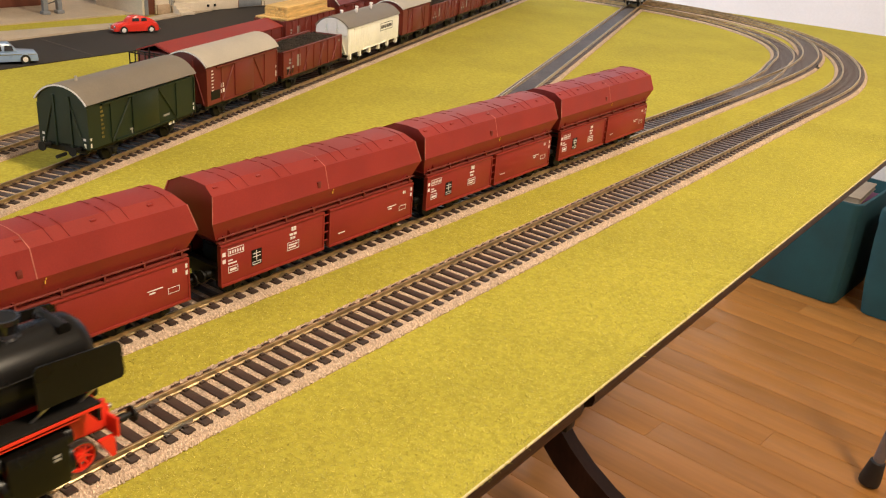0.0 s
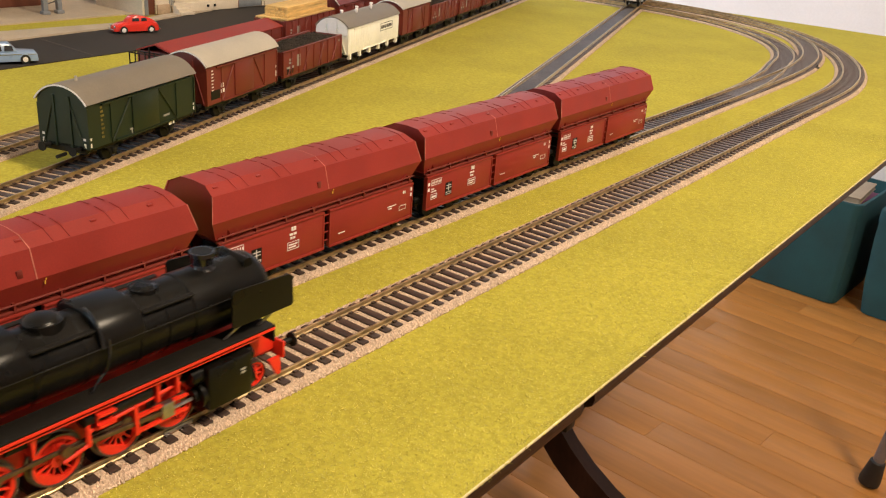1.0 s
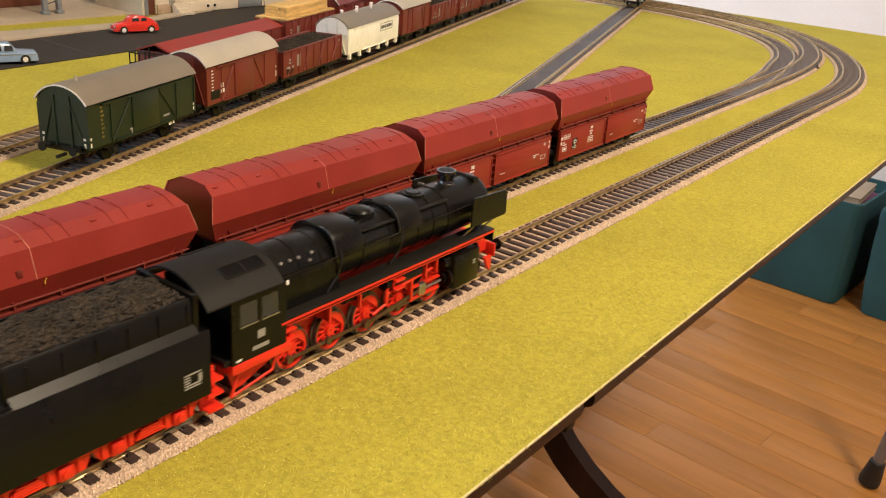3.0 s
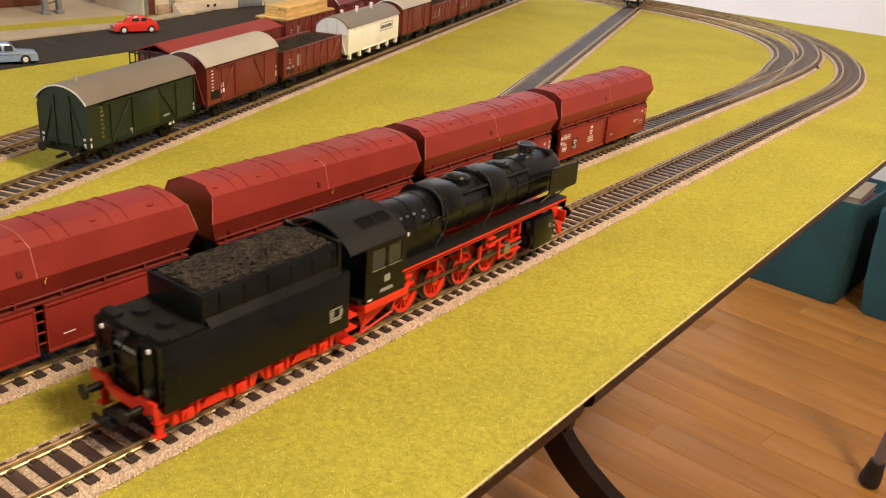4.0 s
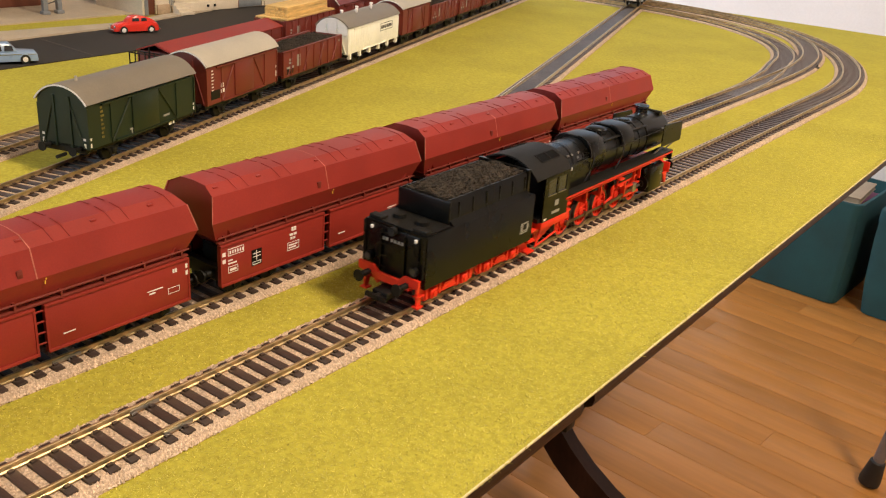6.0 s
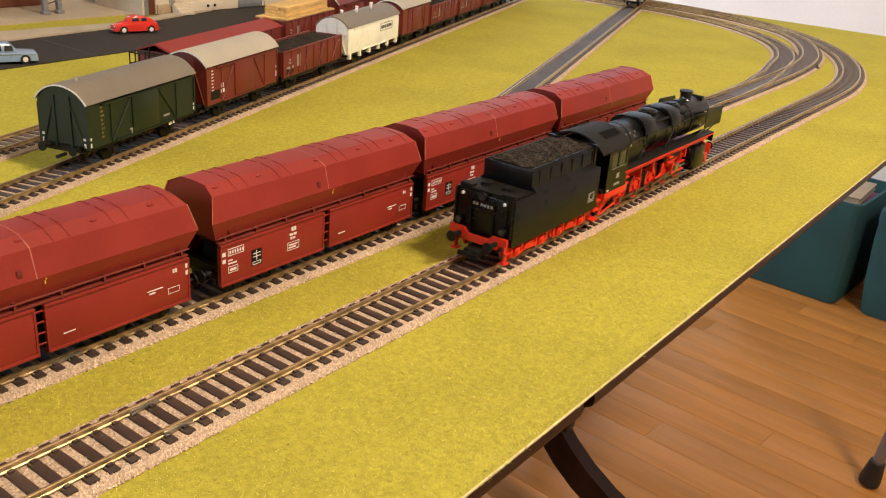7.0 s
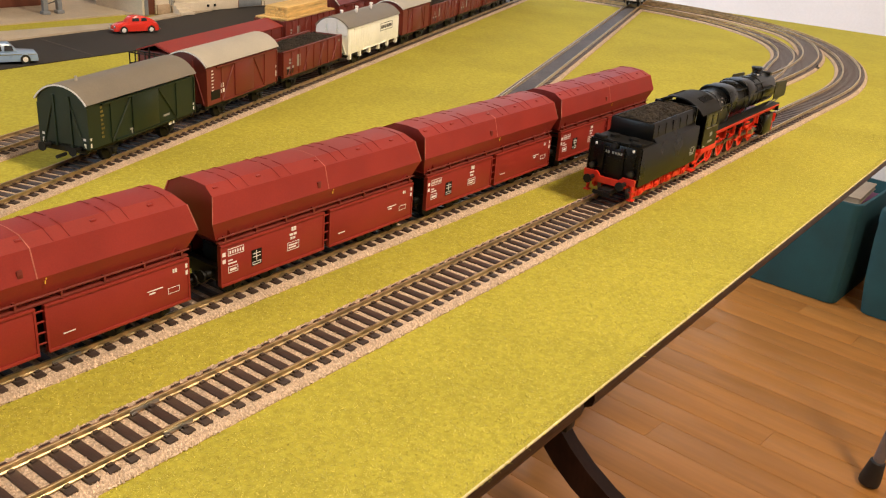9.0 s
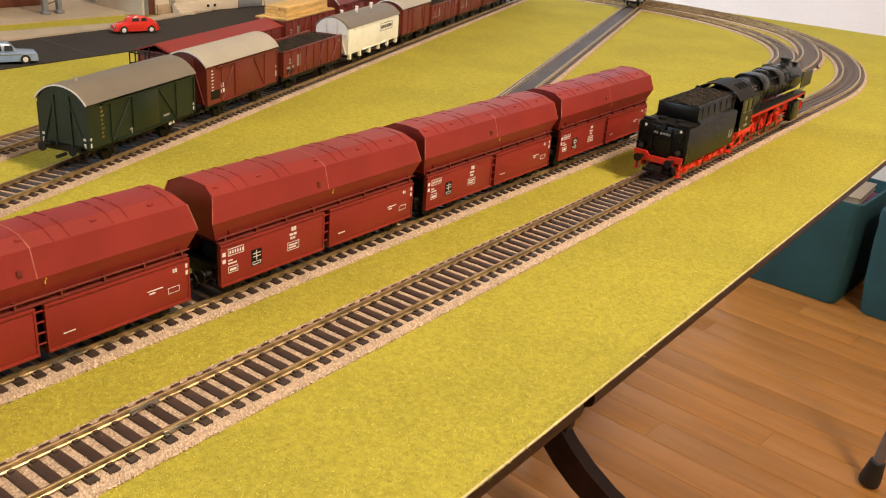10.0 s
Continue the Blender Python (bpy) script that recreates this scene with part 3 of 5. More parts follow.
        box(rail, -0.0135, 0.0135, min(e * 0.0575, e * 0.0605), max(e * 0.0575, e * 0.0605), 0.0145, 0.0152)
        rod(rail, (0, e * 0.059, 0.0075), (0, e * 0.0655, 0.0075), 0.0011, n=8)
        for z in (0.0185, 0.0225, 0.0265):
            rod(rail, (-0.0105, e * 0.0575, z), (-0.0055, e * 0.0575, z), 0.0004, n=6)
        for x in (-0.0105, -0.0055):
            rod(rail, (x, e * 0.0575, 0.0150), (x, e * 0.0575, 0.0280), 0.0004, n=6)
        part("end_platform", rail, M["black"], w)
        for s in (-1, 1):
            side = B()
            box(side, s * 0.0118 - 0.0009, s * 0.0118 + 0.0009, e * 0.040 - 0.0150, e * 0.040 + 0.0150, 0.0052, 0.0080, 0.0004)
            for d in (-0.0098, 0.0098):
                box(side, s * 0.0126 - 0.0010, s * 0.0126 + 0.0010, e * 0.040 + d - 0.0020, e * 0.040 + d + 0.0020, 0.0032, 0.0072, 0.0005)
                rod(side, (s * 0.0126, e * 0.040 + d, 0.0053), (s * 0.0140, e * 0.040 + d, 0.0053), 0.0011, n=10)
            part("bogie_frame", side, M["black"], w)
        for d in (-0.0098, 0.0098):
            part("wheelset", plain_wheelset(0.0053), M["black"], w, at=pose(0, e * 0.040 + d, 0.0053))
    return w


hop = hopper_wagon()
for k, y in enumerate((0.1720, 0.3034, 0.4382, 0.5692, 0.7009)):
    if k == 0:
        hop.matrix_basis = pose(-0.0625, y, ZR)
    else:
        copy_thing(hop, pose(-0.0625, y, ZR))


# ---- covered vans and open wagons in the yard ----
def arch(half, eave, crown, n=12, grow=0.0):
    """Points of a roof arch from one eave over the crown to the other."""
    rise = crown - eave
    r = (half * half + rise * rise) / (2 * rise)
    a = math.asin(min(1, half / r)) if rise < half else math.pi / 2
    return [((r + grow) * math.sin(a - 2 * a * i / n), crown - r + (r + grow) * math.cos(a - 2 * a * i / n)) for i in range(n + 1)]


def running_gear(w, half_len, base, r=0.0057):
    fr = B()
    for s in (-1, 1):
        box(fr, min(s * 0.0125, s * 0.0138), max(s * 0.0125, s * 0.0138), -half_len + 0.001, half_len - 0.001, 0.0095, 0.0118)
    box(fr, -0.010, 0.010, -half_len + 0.003, half_len - 0.003, 0.0098, 0.0116)
    for e in (-1, 1):
        box(fr, -0.0140, 0.0140, min(e * half_len, e * (half_len - 0.0015)), max(e * half_len, e * (half_len - 0.0015)), 0.0090, 0.0135)
        rod(fr, (0, e * half_len, 0.0075), (0, e * (half_len + 0.007), 0.0075), 0.0011, n=8)
    part("underframe", fr, M["black"], w)
    for e in (-1, 1):
        buffers(w, e * half_len, e)
        part("wheelset", plain_wheelset(r), M["black"], w, at=pose(0, e * base, r))
        for s in (-1, 1):
            g2 = B()
            loft(g2, [[(s * 0.0128 + t, e * base + y, z) for y, z in ((-0.0055, 0.0095), (-0.0022, 0.0036), (0.0022, 0.0036), (0.0055, 0.0095))] for t in (-0.0005, 0.0005)])
            box(g2, s * 0.0134 - 0.0010, s * 0.0134 + 0.0010, e * base - 0.0016, e * base + 0.0016, 0.0042, 0.0074, 0.0004)
            rod(g2, (s * 0.0134, e * base - 0.008, 0.0092), (s * 0.0134, e * base, 0.0080), 0.0006, n=6)
            rod(g2, (s * 0.0134, e * base, 0.0080), (s * 0.0134, e * base + 0.008, 0.0092), 0.0006, n=6)
            part("axle_guard", g2, M["black"], w)


def box_at(bm, s, x0, x1, y0, y1, z0, z1, bevel=0.0):
    return box(bm, min(s * x0, s * x1), max(s * x0, s * x1), y0, y1, z0, z1, bevel)


def van(length, body, roof, eave, crown, label, vents=0, braces=True, planks=0, half=0.0152, end_white=False, peg=False):
    w = thing("covered_wagon", label, "freight wagon", "wagons in the yard")
    h = length / 2
    bd = B()
    top = arch(half, eave, crown)
    sweep(bd, [(half, 0.0118), (half, eave)] + top[1:-1] + [(-half, eave), (-half, 0.0118)], -h, h)
    part("body", bd, body, w)
    ro = B()
    outer, inner = arch(half + 0.0006, eave, crown, grow=0.0011), arch(half + 0.0006, eave, crown, grow=0.0003)
    loft(ro, [[(x, y, z) for x, z in outer + list(reversed(inner))] for y in (-h - 0.0008, h + 0.0008)])
    part("roof", ro, roof, w)
    if end_white:
        eb = B()
        e2 = arch(half - 0.0002, eave, crown, grow=0.0002)
        loft(eb, [[(x, y, z) for x, z in e2 + [(-half + 0.0002, eave - 0.006), (half - 0.0002, eave - 0.006)]] for y in (-h - 0.0007, -h - 0.0001)])
        part("end_panel", eb, M["white"], w, "white painted end panel")
    else:
        lip = B()
        loft(lip, [[(x, y, z) for x, z in arch(half + 0.0007, eave, crown, grow=0.0009) + list(reversed(arch(half + 0.0006, eave, crown, grow=0.0001)))] for y in (-h - 0.0012, -h - 0.0007)])
        part("roof_edge", lip, M["white"], w, "white roof edge strip")
    for s in (-1, 1):
        door = B()
        box_at(door, s, half - 0.0002, half + 0.0008, -0.0125, 0.0125, 0.0128, eave - 0.002, 0.0003)
        part("sliding_door", door, body, w)
        rails = B()
        box_at(rails, s, half, half + 0.0013, -h + 0.012, h - 0.004, eave - 0.0018, eave - 0.0008)
        box_at(rails, s, half, half + 0.0012, -0.028, 0.028, 0.0119, 0.0127)
        part("door_rail", rails, body, w)
        for y in (-h, -h * 0.62, h * 0.62 - 0.001, h - 0.001):
            post = B()
            box_at(post, s, half - 0.0001, half + 0.0006, y, y + 0.0010, 0.0119, eave - 0.0018)
            part("post", post, body, w)
        if braces:
            for y0, y1 in ((-h * 0.60, -0.0135), (h * 0.60, 0.0135)):
                br = B()
                rod(br, (s * (half + 0.0003), y0, 0.0125), (s * (half + 0.0003), y1, eave - 0.0025), 0.0005, n=6)
                part("diagonal_brace", br, body, w)
        for k in range(planks):
            y = -h + 0.002 + k * (length - 0.004) / planks
            pl = B()
            box_at(pl, s, half - 0.0001, half + 0.00045, y + 0.0002, y + (length - 0.004) / planks - 0.0002, 0.0120, eave - 0.0020, 0.0002)
            part("plank", pl, body, w)
        if planks:
            for k in range(6):
                y = -h + 0.004 + k * (length - 0.010) / 5
                part("side_foot", box_at(B(), s, half - 0.002, half + 0.0006, y, y + 0.0030, 0.0072, 0.0121), body, w)
    for e in (-1, 1):
        ends = B()
        for x in (-0.0052, 0.0052):
            box(ends, x - 0.0007, x + 0.0007, min(e * h, e * (h + 0.0007)), max(e * h, e * (h + 0.0007)), 0.0119, eave + 0.004)
        rod(ends, (0.0060, e * (h + 0.0004), eave - 0.001), (0.0135, e * (h + 0.0004), 0.0125), 0.0004, n=6)
        rod(ends, (-0.0060, e * (h + 0.0004), eave - 0.001), (-0.0135, e * (h + 0.0004), 0.0125), 0.0004, n=6)
        part("end_framing", ends, body, w)
    for k in range(vents):
        y = (-0.35 + 0.7 * k / max(1, vents - 1)) * length * 0.8
        x = 0.0035 if k % 2 else -0.0035
        v = B()
        rod(v, (x, y, crown - 0.001), (x, y, crown + 0.0026), 0.0012, n=10)
        rod(v, (x, y, crown + 0.0026), (x, y, crown + 0.0038), 0.0020, 0.0014, n=12)
        part("roof_vent", v, M["white"], w, "white round roof ventilator")
    if peg:
        part("roof_peg", rod(B(), (0.001, -h + 0.012, crown), (0.001, -h + 0.012, crown + 0.0036), 0.0008, n=8), M["rooflight"], w)
    running_gear(w, h, length * 0.27)
    return w


def place_yard(ob, u, v):
    x, y = yard(u, v)
    ob.matrix_basis = Matrix.Translation((x, y, ZR)) @ Matrix.Rotation(Y3, 4, "Z")
    return ob


gv = van(0.1025, M["green"], M["roofgrey"], 0.0365, 0.0455, "dark green covered van with a grey arched roof", peg=True, half=0.0160)
for s in (-1, 1):
    marks(gv, s, 0.0161, [(-0.0400, 0.0330 - 0.0024 * k, 0.0016 + 0.0006 * (k % 3), 0.0012) for k in range(8)], M["faded_yellow"], "yellow_mark")
    marks(gv, s, 0.0161, [(-0.0155, 0.0152, 0.0042, 0.0010), (-0.0140, 0.0128, 0.0012, 0.0026), (0.0175, 0.0160, 0.0060, 0.0012)], M["grey_print"])
    marks(gv, s, 0.0161, [(-0.0508, 0.0168, 0.0022, 0.0014), (-0.0508, 0.0128, 0.0022, 0.0024), (0.0490, 0.0168, 0.0016, 0.0014), (0.0490, 0.0138, 0.0016, 0.0022), (0.0225, 0.0095, 0.0026, 0.0020), (0.0265, 0.0098, 0.0016, 0.0016)], None, "lamp_mark")
em = B()
for x in (-0.0146, 0.0128):
    box(em, x, x + 0.0016, -0.0514, -0.05125, 0.0168, 0.0182)
    box(em, x, x + 0.0016, -0.0514, -0.05125, 0.0128, 0.0152)
part("end_lamp_mark", em, M["white"], gv)
place_yard(gv, 0.5335, V3)

rv = van(0.0955, M["oxide_dark"], M["rooflight"], 0.0375, 0.0462, "red-brown covered van with a pale arched roof")
for s in (-1, 1):
    marks(rv, s, 0.0153, [(-0.0415, 0.0340 - 0.0022 * k, 0.0020 + 0.0006 * (k % 2), 0.0009) for k in range(7)] + [(-0.0300, 0.0215, 0.0030, 0.0030), (-0.0302, 0.0180, 0.0044, 0.0024), (0.0455, 0.0225, 0.0014, 0.0018), (0.0455, 0.0160, 0.0014, 0.0044)])
    marks(rv, s, 0.0153, [(-0.0425, 0.0150, 0.0110, 0.0060)], M["black"], "dark_panel")
place_yard(rv, 0.6478, V3)


def lumps(bm, x, y, z, count, seed, size=0.0016):
    r = random.Random(seed)
    for _ in range(count):
        c = (r.uniform(-x, x), r.uniform(-y, y), z + r.uniform(-0.0004, 0.0006))
        q = r.uniform(0.5, 1.0) * size
        bmesh.ops.create_icosphere(bm, subdivisions=1, radius=q, matrix=Matrix.Translation(c) @ Euler((r.random() * 6, r.random() * 6, 0)).to_matrix().to_4x4() @ Matrix.Diagonal((1, r.uniform(0.7, 1.3), r.uniform(0.6, 1), 1)))


def open_wagon(length, label, load, wall=0.0325, seed=5):
    w = thing("open_wagon", label, "freight wagon", "wagons in the yard")
    h, half = length / 2, 0.0152
    part("floor_board", box(B(), -half, half, -h, h, 0.0118, 0.0135), M["oxide_dark"], w)
    for s in (-1, 1):
        part("side_wall", box_at(B(), s, half - 0.0011, half, -h, h, 0.0136, wall, 0.0002), M["oxide_dark"], w)
        for k in range(9):
            y = -h + k * (length - 0.001) / 8
            po = B()
            box_at(po, s, half - 0.0001, half + 0.0007, y, y + 0.0010, 0.0119, wall)
            part("post", po, M["oxide_dark"], w)
        cap = B()
        box_at(cap, s, half - 0.0013, half + 0.0009, -h, h, wall, wall + 0.0008, 0.0002)
        part("top_rail", cap, M["oxide_dark"], w)
        for k in (1, 3, 5, 7):
            y = -h + k * length / 8
            br = B()
            rod(br, (s * (half + 0.0003), y - 0.005, 0.0125), (s * (half + 0.0003), y + 0.005, wall - 0.001), 0.0005, n=6)
            part("diagonal_brace", br, M["oxide_dark"], w)
    for e in (-1, 1):
        part("end_wall", box(B(), -half + 0.0012, half - 0.0012, min(e * h, e * (h - 0.0011)), max(e * h, e * (h - 0.0011)), 0.0136, wall + 0.0003), M["oxide_dark"], w)
    if load == "coal":
        c = B()
        box(c, -half + 0.0013, half - 0.0013, -h + 0.0013, h - 0.0013, 0.0137, wall - 0.0008)
        lumps(c, half - 0.0024, h - 0.0024, wall - 0.0004, 1000, seed, 0.0009)
        part("coal_load", c, M["coal"], w, "heaped black coal load")
    for s in (-1, 1):
        marks(w, s, half + 0.0002, [(-h + 0.0100, 0.0240, 0.0050, 0.0014), (-h + 0.0100, 0.0215, 0.0050, 0.0014), (-h + 0.0230, 0.0180, 0.0056, 0.0090), (h - 0.0060, 0.0270, 0.0024, 0.0018), (-h + 0.0060, 0.0180, 0.0120, 0.0016)], M["grey_print"])
        marks(w, s, half + 0.0001, [(-h + 0.0070, 0.0140, 0.0100, 0.0050)], M["black"], "dark_panel")
    running_gear(w, h, length * 0.3)
    return w


place_yard(open_wagon(0.1050, "red-brown open wagon heaped with black coal", "coal", 0.0312), 0.7575, V3)
cw = van(0.1200, M["cream"], M["roofgrey"], 0.0345, 0.0425, "cream refrigerator van with grey roof and white vents", vents=5, braces=False, planks=22, end_white=True)
for s in (-1, 1):
    sign = marks(cw, s, 0.0158, frame_marks(0.0130, 0.0235, 0.0300, 0.0070, 0.0004) + [(0.0150 + k * 0.0045, 0.0255, 0.0032, 0.0030) for k in range(6)], M["black"], "lettering_bar")
place_yard(cw, 0.8840, V3)
bv = van(0.0800, M["oxide_dark"], M["rooflight"], 0.0370, 0.0440, "red-brown van with a pale roof behind the cream van")
place_yard(bv, 0.9960, V3)
for k, u in enumerate((1.0890, 1.1900, 1.2910, 1.3920)):
    ow = open_wagon(0.0930, "red-brown open wagon further along the yard", "coal", 0.0315, 11 + k)
    place_yard(ow, u, V3)

# the back yard track: a lidded wagon with a brake platform, a lumber wagon and vans


def lid_wagon(length):
    w = thing("lidded_wagon", "red-brown wagon with a flat pitched lid and a railed platform", "freight wagon", "wagons in the yard")
    h, half = length / 2, 0.0150
    part("body", box(B(), -half, half, -h, h, 0.0118, 0.0300, 0.0004), M["oxide_dark"], w)
    lid = B()
    sweep(lid, [(half + 0.0008, 0.0296), (half + 0.0008, 0.0306), (0, 0.0362), (-half - 0.0008, 0.0306), (-half - 0.0008, 0.0296), (0, 0.0350)], -h - 0.001, h + 0.001)
    part("lid", lid, M["oxide"], w)
    for s in (-1, 1):
        for k in range(10):
            y = -h + k * (length - 0.001) / 9
            po = B()
            box_at(po, s, half - 0.0001, half + 0.0007, y, y + 0.0010, 0.0119, 0.0295)
            part("post", po, M["oxide_dark"], w)
    plat = B()
    box(plat, -0.0130, 0.0130, -h - 0.0140, -h - 0.0002, 0.0118, 0.0132)
    for x in (-0.0125, -0.004, 0.004, 0.0125):
        for y in (-h - 0.0135, -h - 0.0070):
            rod(plat, (x, y, 0.0132), (x, y, 0.0310), 0.0005, n=6)
    for z in (0.0225, 0.0305):
        for y in (-h - 0.0135, -h - 0.0070):
            rod(plat, (-0.0125, y, z), (0.0125, y, z), 0.0005, n=6)
        for x in (-0.0125, 0.0125):
            rod(plat, (x, -h - 0.0135, z), (x, -h - 0.0070, z), 0.0005, n=6)
    rod(plat, (0.002, -h - 0.010, 0.013), (0.002, -h - 0.010, 0.0350), 0.0006, n=6)
    part("brake_platform", plat, M["black"], w, "black railed brake platform")
    running_gear(w, h, length * 0.3)
    return w


place_yard(lid_wagon(0.1650), 0.7380, V4)
lw = open_wagon(0.1050, "red-brown wagon loaded with sawn lumber", "lumber", 0.0330)
stack = B()
box(stack, -0.0125, 0.0125, -0.0480, 0.0480, 0.0137, 0.0330)
part("lumber_base", stack, M["lumber"], lw)
r5 = random.Random(4)
for row, (z, hw, hl) in enumerate(((0.0334, 0.0165, 0.0495), (0.0352, 0.0118, 0.0425), (0.0370, 0.0118, 0.0420), (0.0388, 0.0118, 0.0418), (0.0406, 0.0116, 0.0420), (0.0424, 0.0116, 0.0416))):
    k, x = 0, -hw
    while x < hw - 0.002:
        wd = r5.uniform(0.0036, 0.0058)
        part("plank", box(B(), x, min(hw, x + wd) - 0.0002, -hl + r5.uniform(0, 0.0015), hl - r5.uniform(0, 0.0015), z, z + 0.0018, 0.0002), M["lumber"], lw, "sawn lumber board" if row == 0 and k == 0 else "")
        x += wd
        k += 1
place_yard(lw, 0.8790, V4)
for k, u in enumerate((0.9900, 1.1050, 1.2200)):
    place_yard(van(0.1000, M["oxide_dark"], M["oxide_dark"], 0.0360, 0.0440, "dark red-brown covered van on the back track"), u, V4)


# ---- the steam locomotive and its tender (y runs forward from the tender's rear buffers) ----
def plate(bm, pts, x0, x1):
    """A plate cut to a (y, z) outline, from x0 to x1."""
    return loft(bm, [[(x, y, z) for y, z in pts] for x in (x0, x1)])


def spoked_wheel(r, n, weight):
    bm = B()
    k = 40

    def ring(q0, q1, x0, x1):
        prof = [(q0, x0), (q1, x0), (q1, x1), (q0, x1)]
        loft(bm, [[(x, math.cos(6.2831853 * i / k) * q, math.sin(6.2831853 * i / k) * q) for q, x in prof] for i in range(k)] + [[(x, q, 0) for q, x in prof]], caps=False)
    ring(r * 0.78, r * 0.93, -0.0009, 0.0009)
    ring(r * 0.05, r * 0.26, -0.0010, 0.0013)
    if weight:
        a = [2.35 + 1.58 * i / 8 for i in range(9)]
        pts = [(math.sin(t) * r * 0.80, math.cos(t) * r * 0.80) for t in a]
        plate(bm, pts, -0.0006, 0.0009)
        rod(bm, (-0.0002, 0, r * 0.45), (0.0014, 0, r * 0.45), r * 0.15)
    bmesh.ops.remove_doubles(bm, verts=bm.verts, dist=1e-7)
    return bm


def tyre_mesh(r):
    bm = B()
    k = 40
    prof = [(r * 0.93, -0.0012), (r * 1.09, -0.0012), (r * 1.09, -0.0006), (r, -0.0004), (r * 0.995, 0.0013), (r * 0.93, 0.0013)]
    loft(bm, [[(x, math.cos(6.2831853 * i / k) * q, math.sin(6.2831853 * i / k) * q) for q, x in prof] for i in range(k)] + [[(x, q, 0) for q, x in prof]], caps=False)
    bmesh.ops.remove_doubles(bm, verts=bm.verts, dist=1e-7)
    return bm


loco = thing("steam_locomotive", "black steam locomotive with red chassis and wheels", "locomotive")
tender = thing("locomotive_tender", "black coal tender with red underframe behind the locomotive", "tender")
spinning = []      # (wheel, x, y, radius, side, start angle)
wheel_cache = {}


def add_wheel(owner, name, x, y, r, n, weight, start):
    side = 1 if x > 0 else -1
    key = (r, n, weight)
    if key not in wheel_cache:
        wh = part(name, spoked_wheel(r, n, weight), M["red"], owner)
        ty = part("tyre", tyre_mesh(r), M["tyre"], wh, "dark steel tyre")
        sp = part("spoke", box(B(), -0.0004, 0.0004, -0.00035, 0.00035, r * 0.22, r * 0.80, 0.0001), M["red"], wh)
        for i in range(1, n):
            share("spoke", sp, wh, Matrix.Rotation(6.2831853 * i / n, 4, "X"))
        wheel_cache[key] = (wh, ty, sp)
    else:
        a, b, sp = wheel_cache[key]
        wh = share(name, a, owner, Matrix.Identity(4))
        share("tyre", b, wh, Matrix.Identity(4))
        for i in range(n):
            share("spoke", sp, wh, Matrix.Rotation(6.2831853 * i / n, 4, "X"))
    spinning.append((wh, x, y, r, side, start))
    return wh


DRIVE = [0.130, 0.1495, 0.169, 0.1885, 0.208]
RD, CRANK = 0.0080, 0.0036
for y in DRIVE:
    for s in (-1, 1):
        add_wheel(loco, "driving_wheel", s * 0.0092, y, RD, 13, True, 90 if s < 0 else 0)
for s in (-1, 1):
    add_wheel(loco, "leading_wheel", s * 0.0090, 0.2405, 0.0049, 10, False, 0)
for y in (0.0200, 0.0415, 0.0580, 0.0795):
    for s in (-1, 1):
        add_wheel(tender, "tender_wheel", s * 0.0090, y, 0.0056, 10, False, 0)

# frame and chassis
fr = B()
for s in (-1, 1):
    plate(fr, [(0.100, 0.0080), (0.100, 0.0160), (0.125, 0.0172), (0.214, 0.0172), (0.236, 0.0172), (0.252, 0.0165), (0.252, 0.0085), (0.235, 0.0100), (0.225, 0.0060), (0.120, 0.0060)], s * 0.0066 - 0.0006, s * 0.0066 + 0.0006)
box(fr, -0.006, 0.006, 0.102, 0.250, 0.0100, 0.0180)
part("main_frame", fr, M["red"], loco, "red main frame")
beam = B()
box(beam, -0.0138, 0.0138, 0.2500, 0.2511, 0.0088, 0.0150, 0.0003)
box(beam, -0.0090, 0.0090, 0.2440, 0.2500, 0.0154, 0.0160)
for s in (-1, 1):
    box_at(beam, s, 0.0078, 0.0094, 0.2360, 0.2500, 0.0110, 0.0200, 0.0003)
    plate(beam, [(0.2450, 0.0092), (0.2500, 0.0092), (0.2500, 0.0025), (0.2485, 0.0025)], s * 0.0120 - 0.0007, s * 0.0120 + 0.0007)
part("buffer_beam", beam, M["red"], loco, "red front buffer beam")
buffers(loco, 0.2513, 1)
buffers(tender, 0.0066, -1)
part("coupling_hook", rod(B(), (0, 0.2513, 0.0105), (0, 0.2570, 0.0105), 0.0008), M["steel"], loco)

# boiler, smokebox and fittings
bo = B()
AX = 0.0344
prof = [(0.121, 0.0112), (0.152, 0.0112), (0.1525, 0.0110), (0.217, 0.0108), (0.2175, 0.0113), (0.2445, 0.0113), (0.2465, 0.0109), (0.2475, 0.0100)]
k = 36
loft(bo, [[(math.cos(6.2831853 * i / k) * r, y, AX + math.sin(6.2831853 * i / k) * r) for i in range(k)] for y, r in prof])
part("boiler", bo, M["loco"], loco)
fbx = B()
sweep(fbx, [(0.0112, 0.0350), (0.0118, 0.0250), (0.0105, 0.0180), (-0.0105, 0.0180), (-0.0118, 0.0250), (-0.0112, 0.0350)], 0.121, 0.152)
part("firebox", fbx, M["loco"], loco)
door = B()
rod(door, (0, 0.2470, AX), (0, 0.2485, AX), 0.0098, 0.0090, 32)
ball(door, (0, 0.2480, AX), 0.0085, 1, 0.28, 1, 24)
rod(door, (0, 0.2490, AX), (0, 0.2520, AX), 0.0009)
rod(door, (-0.004, 0.2508, AX + 0.001), (0.004, 0.2508, AX - 0.001), 0.0004, n=6)
part("smokebox_door", door, M["loco"], loco)
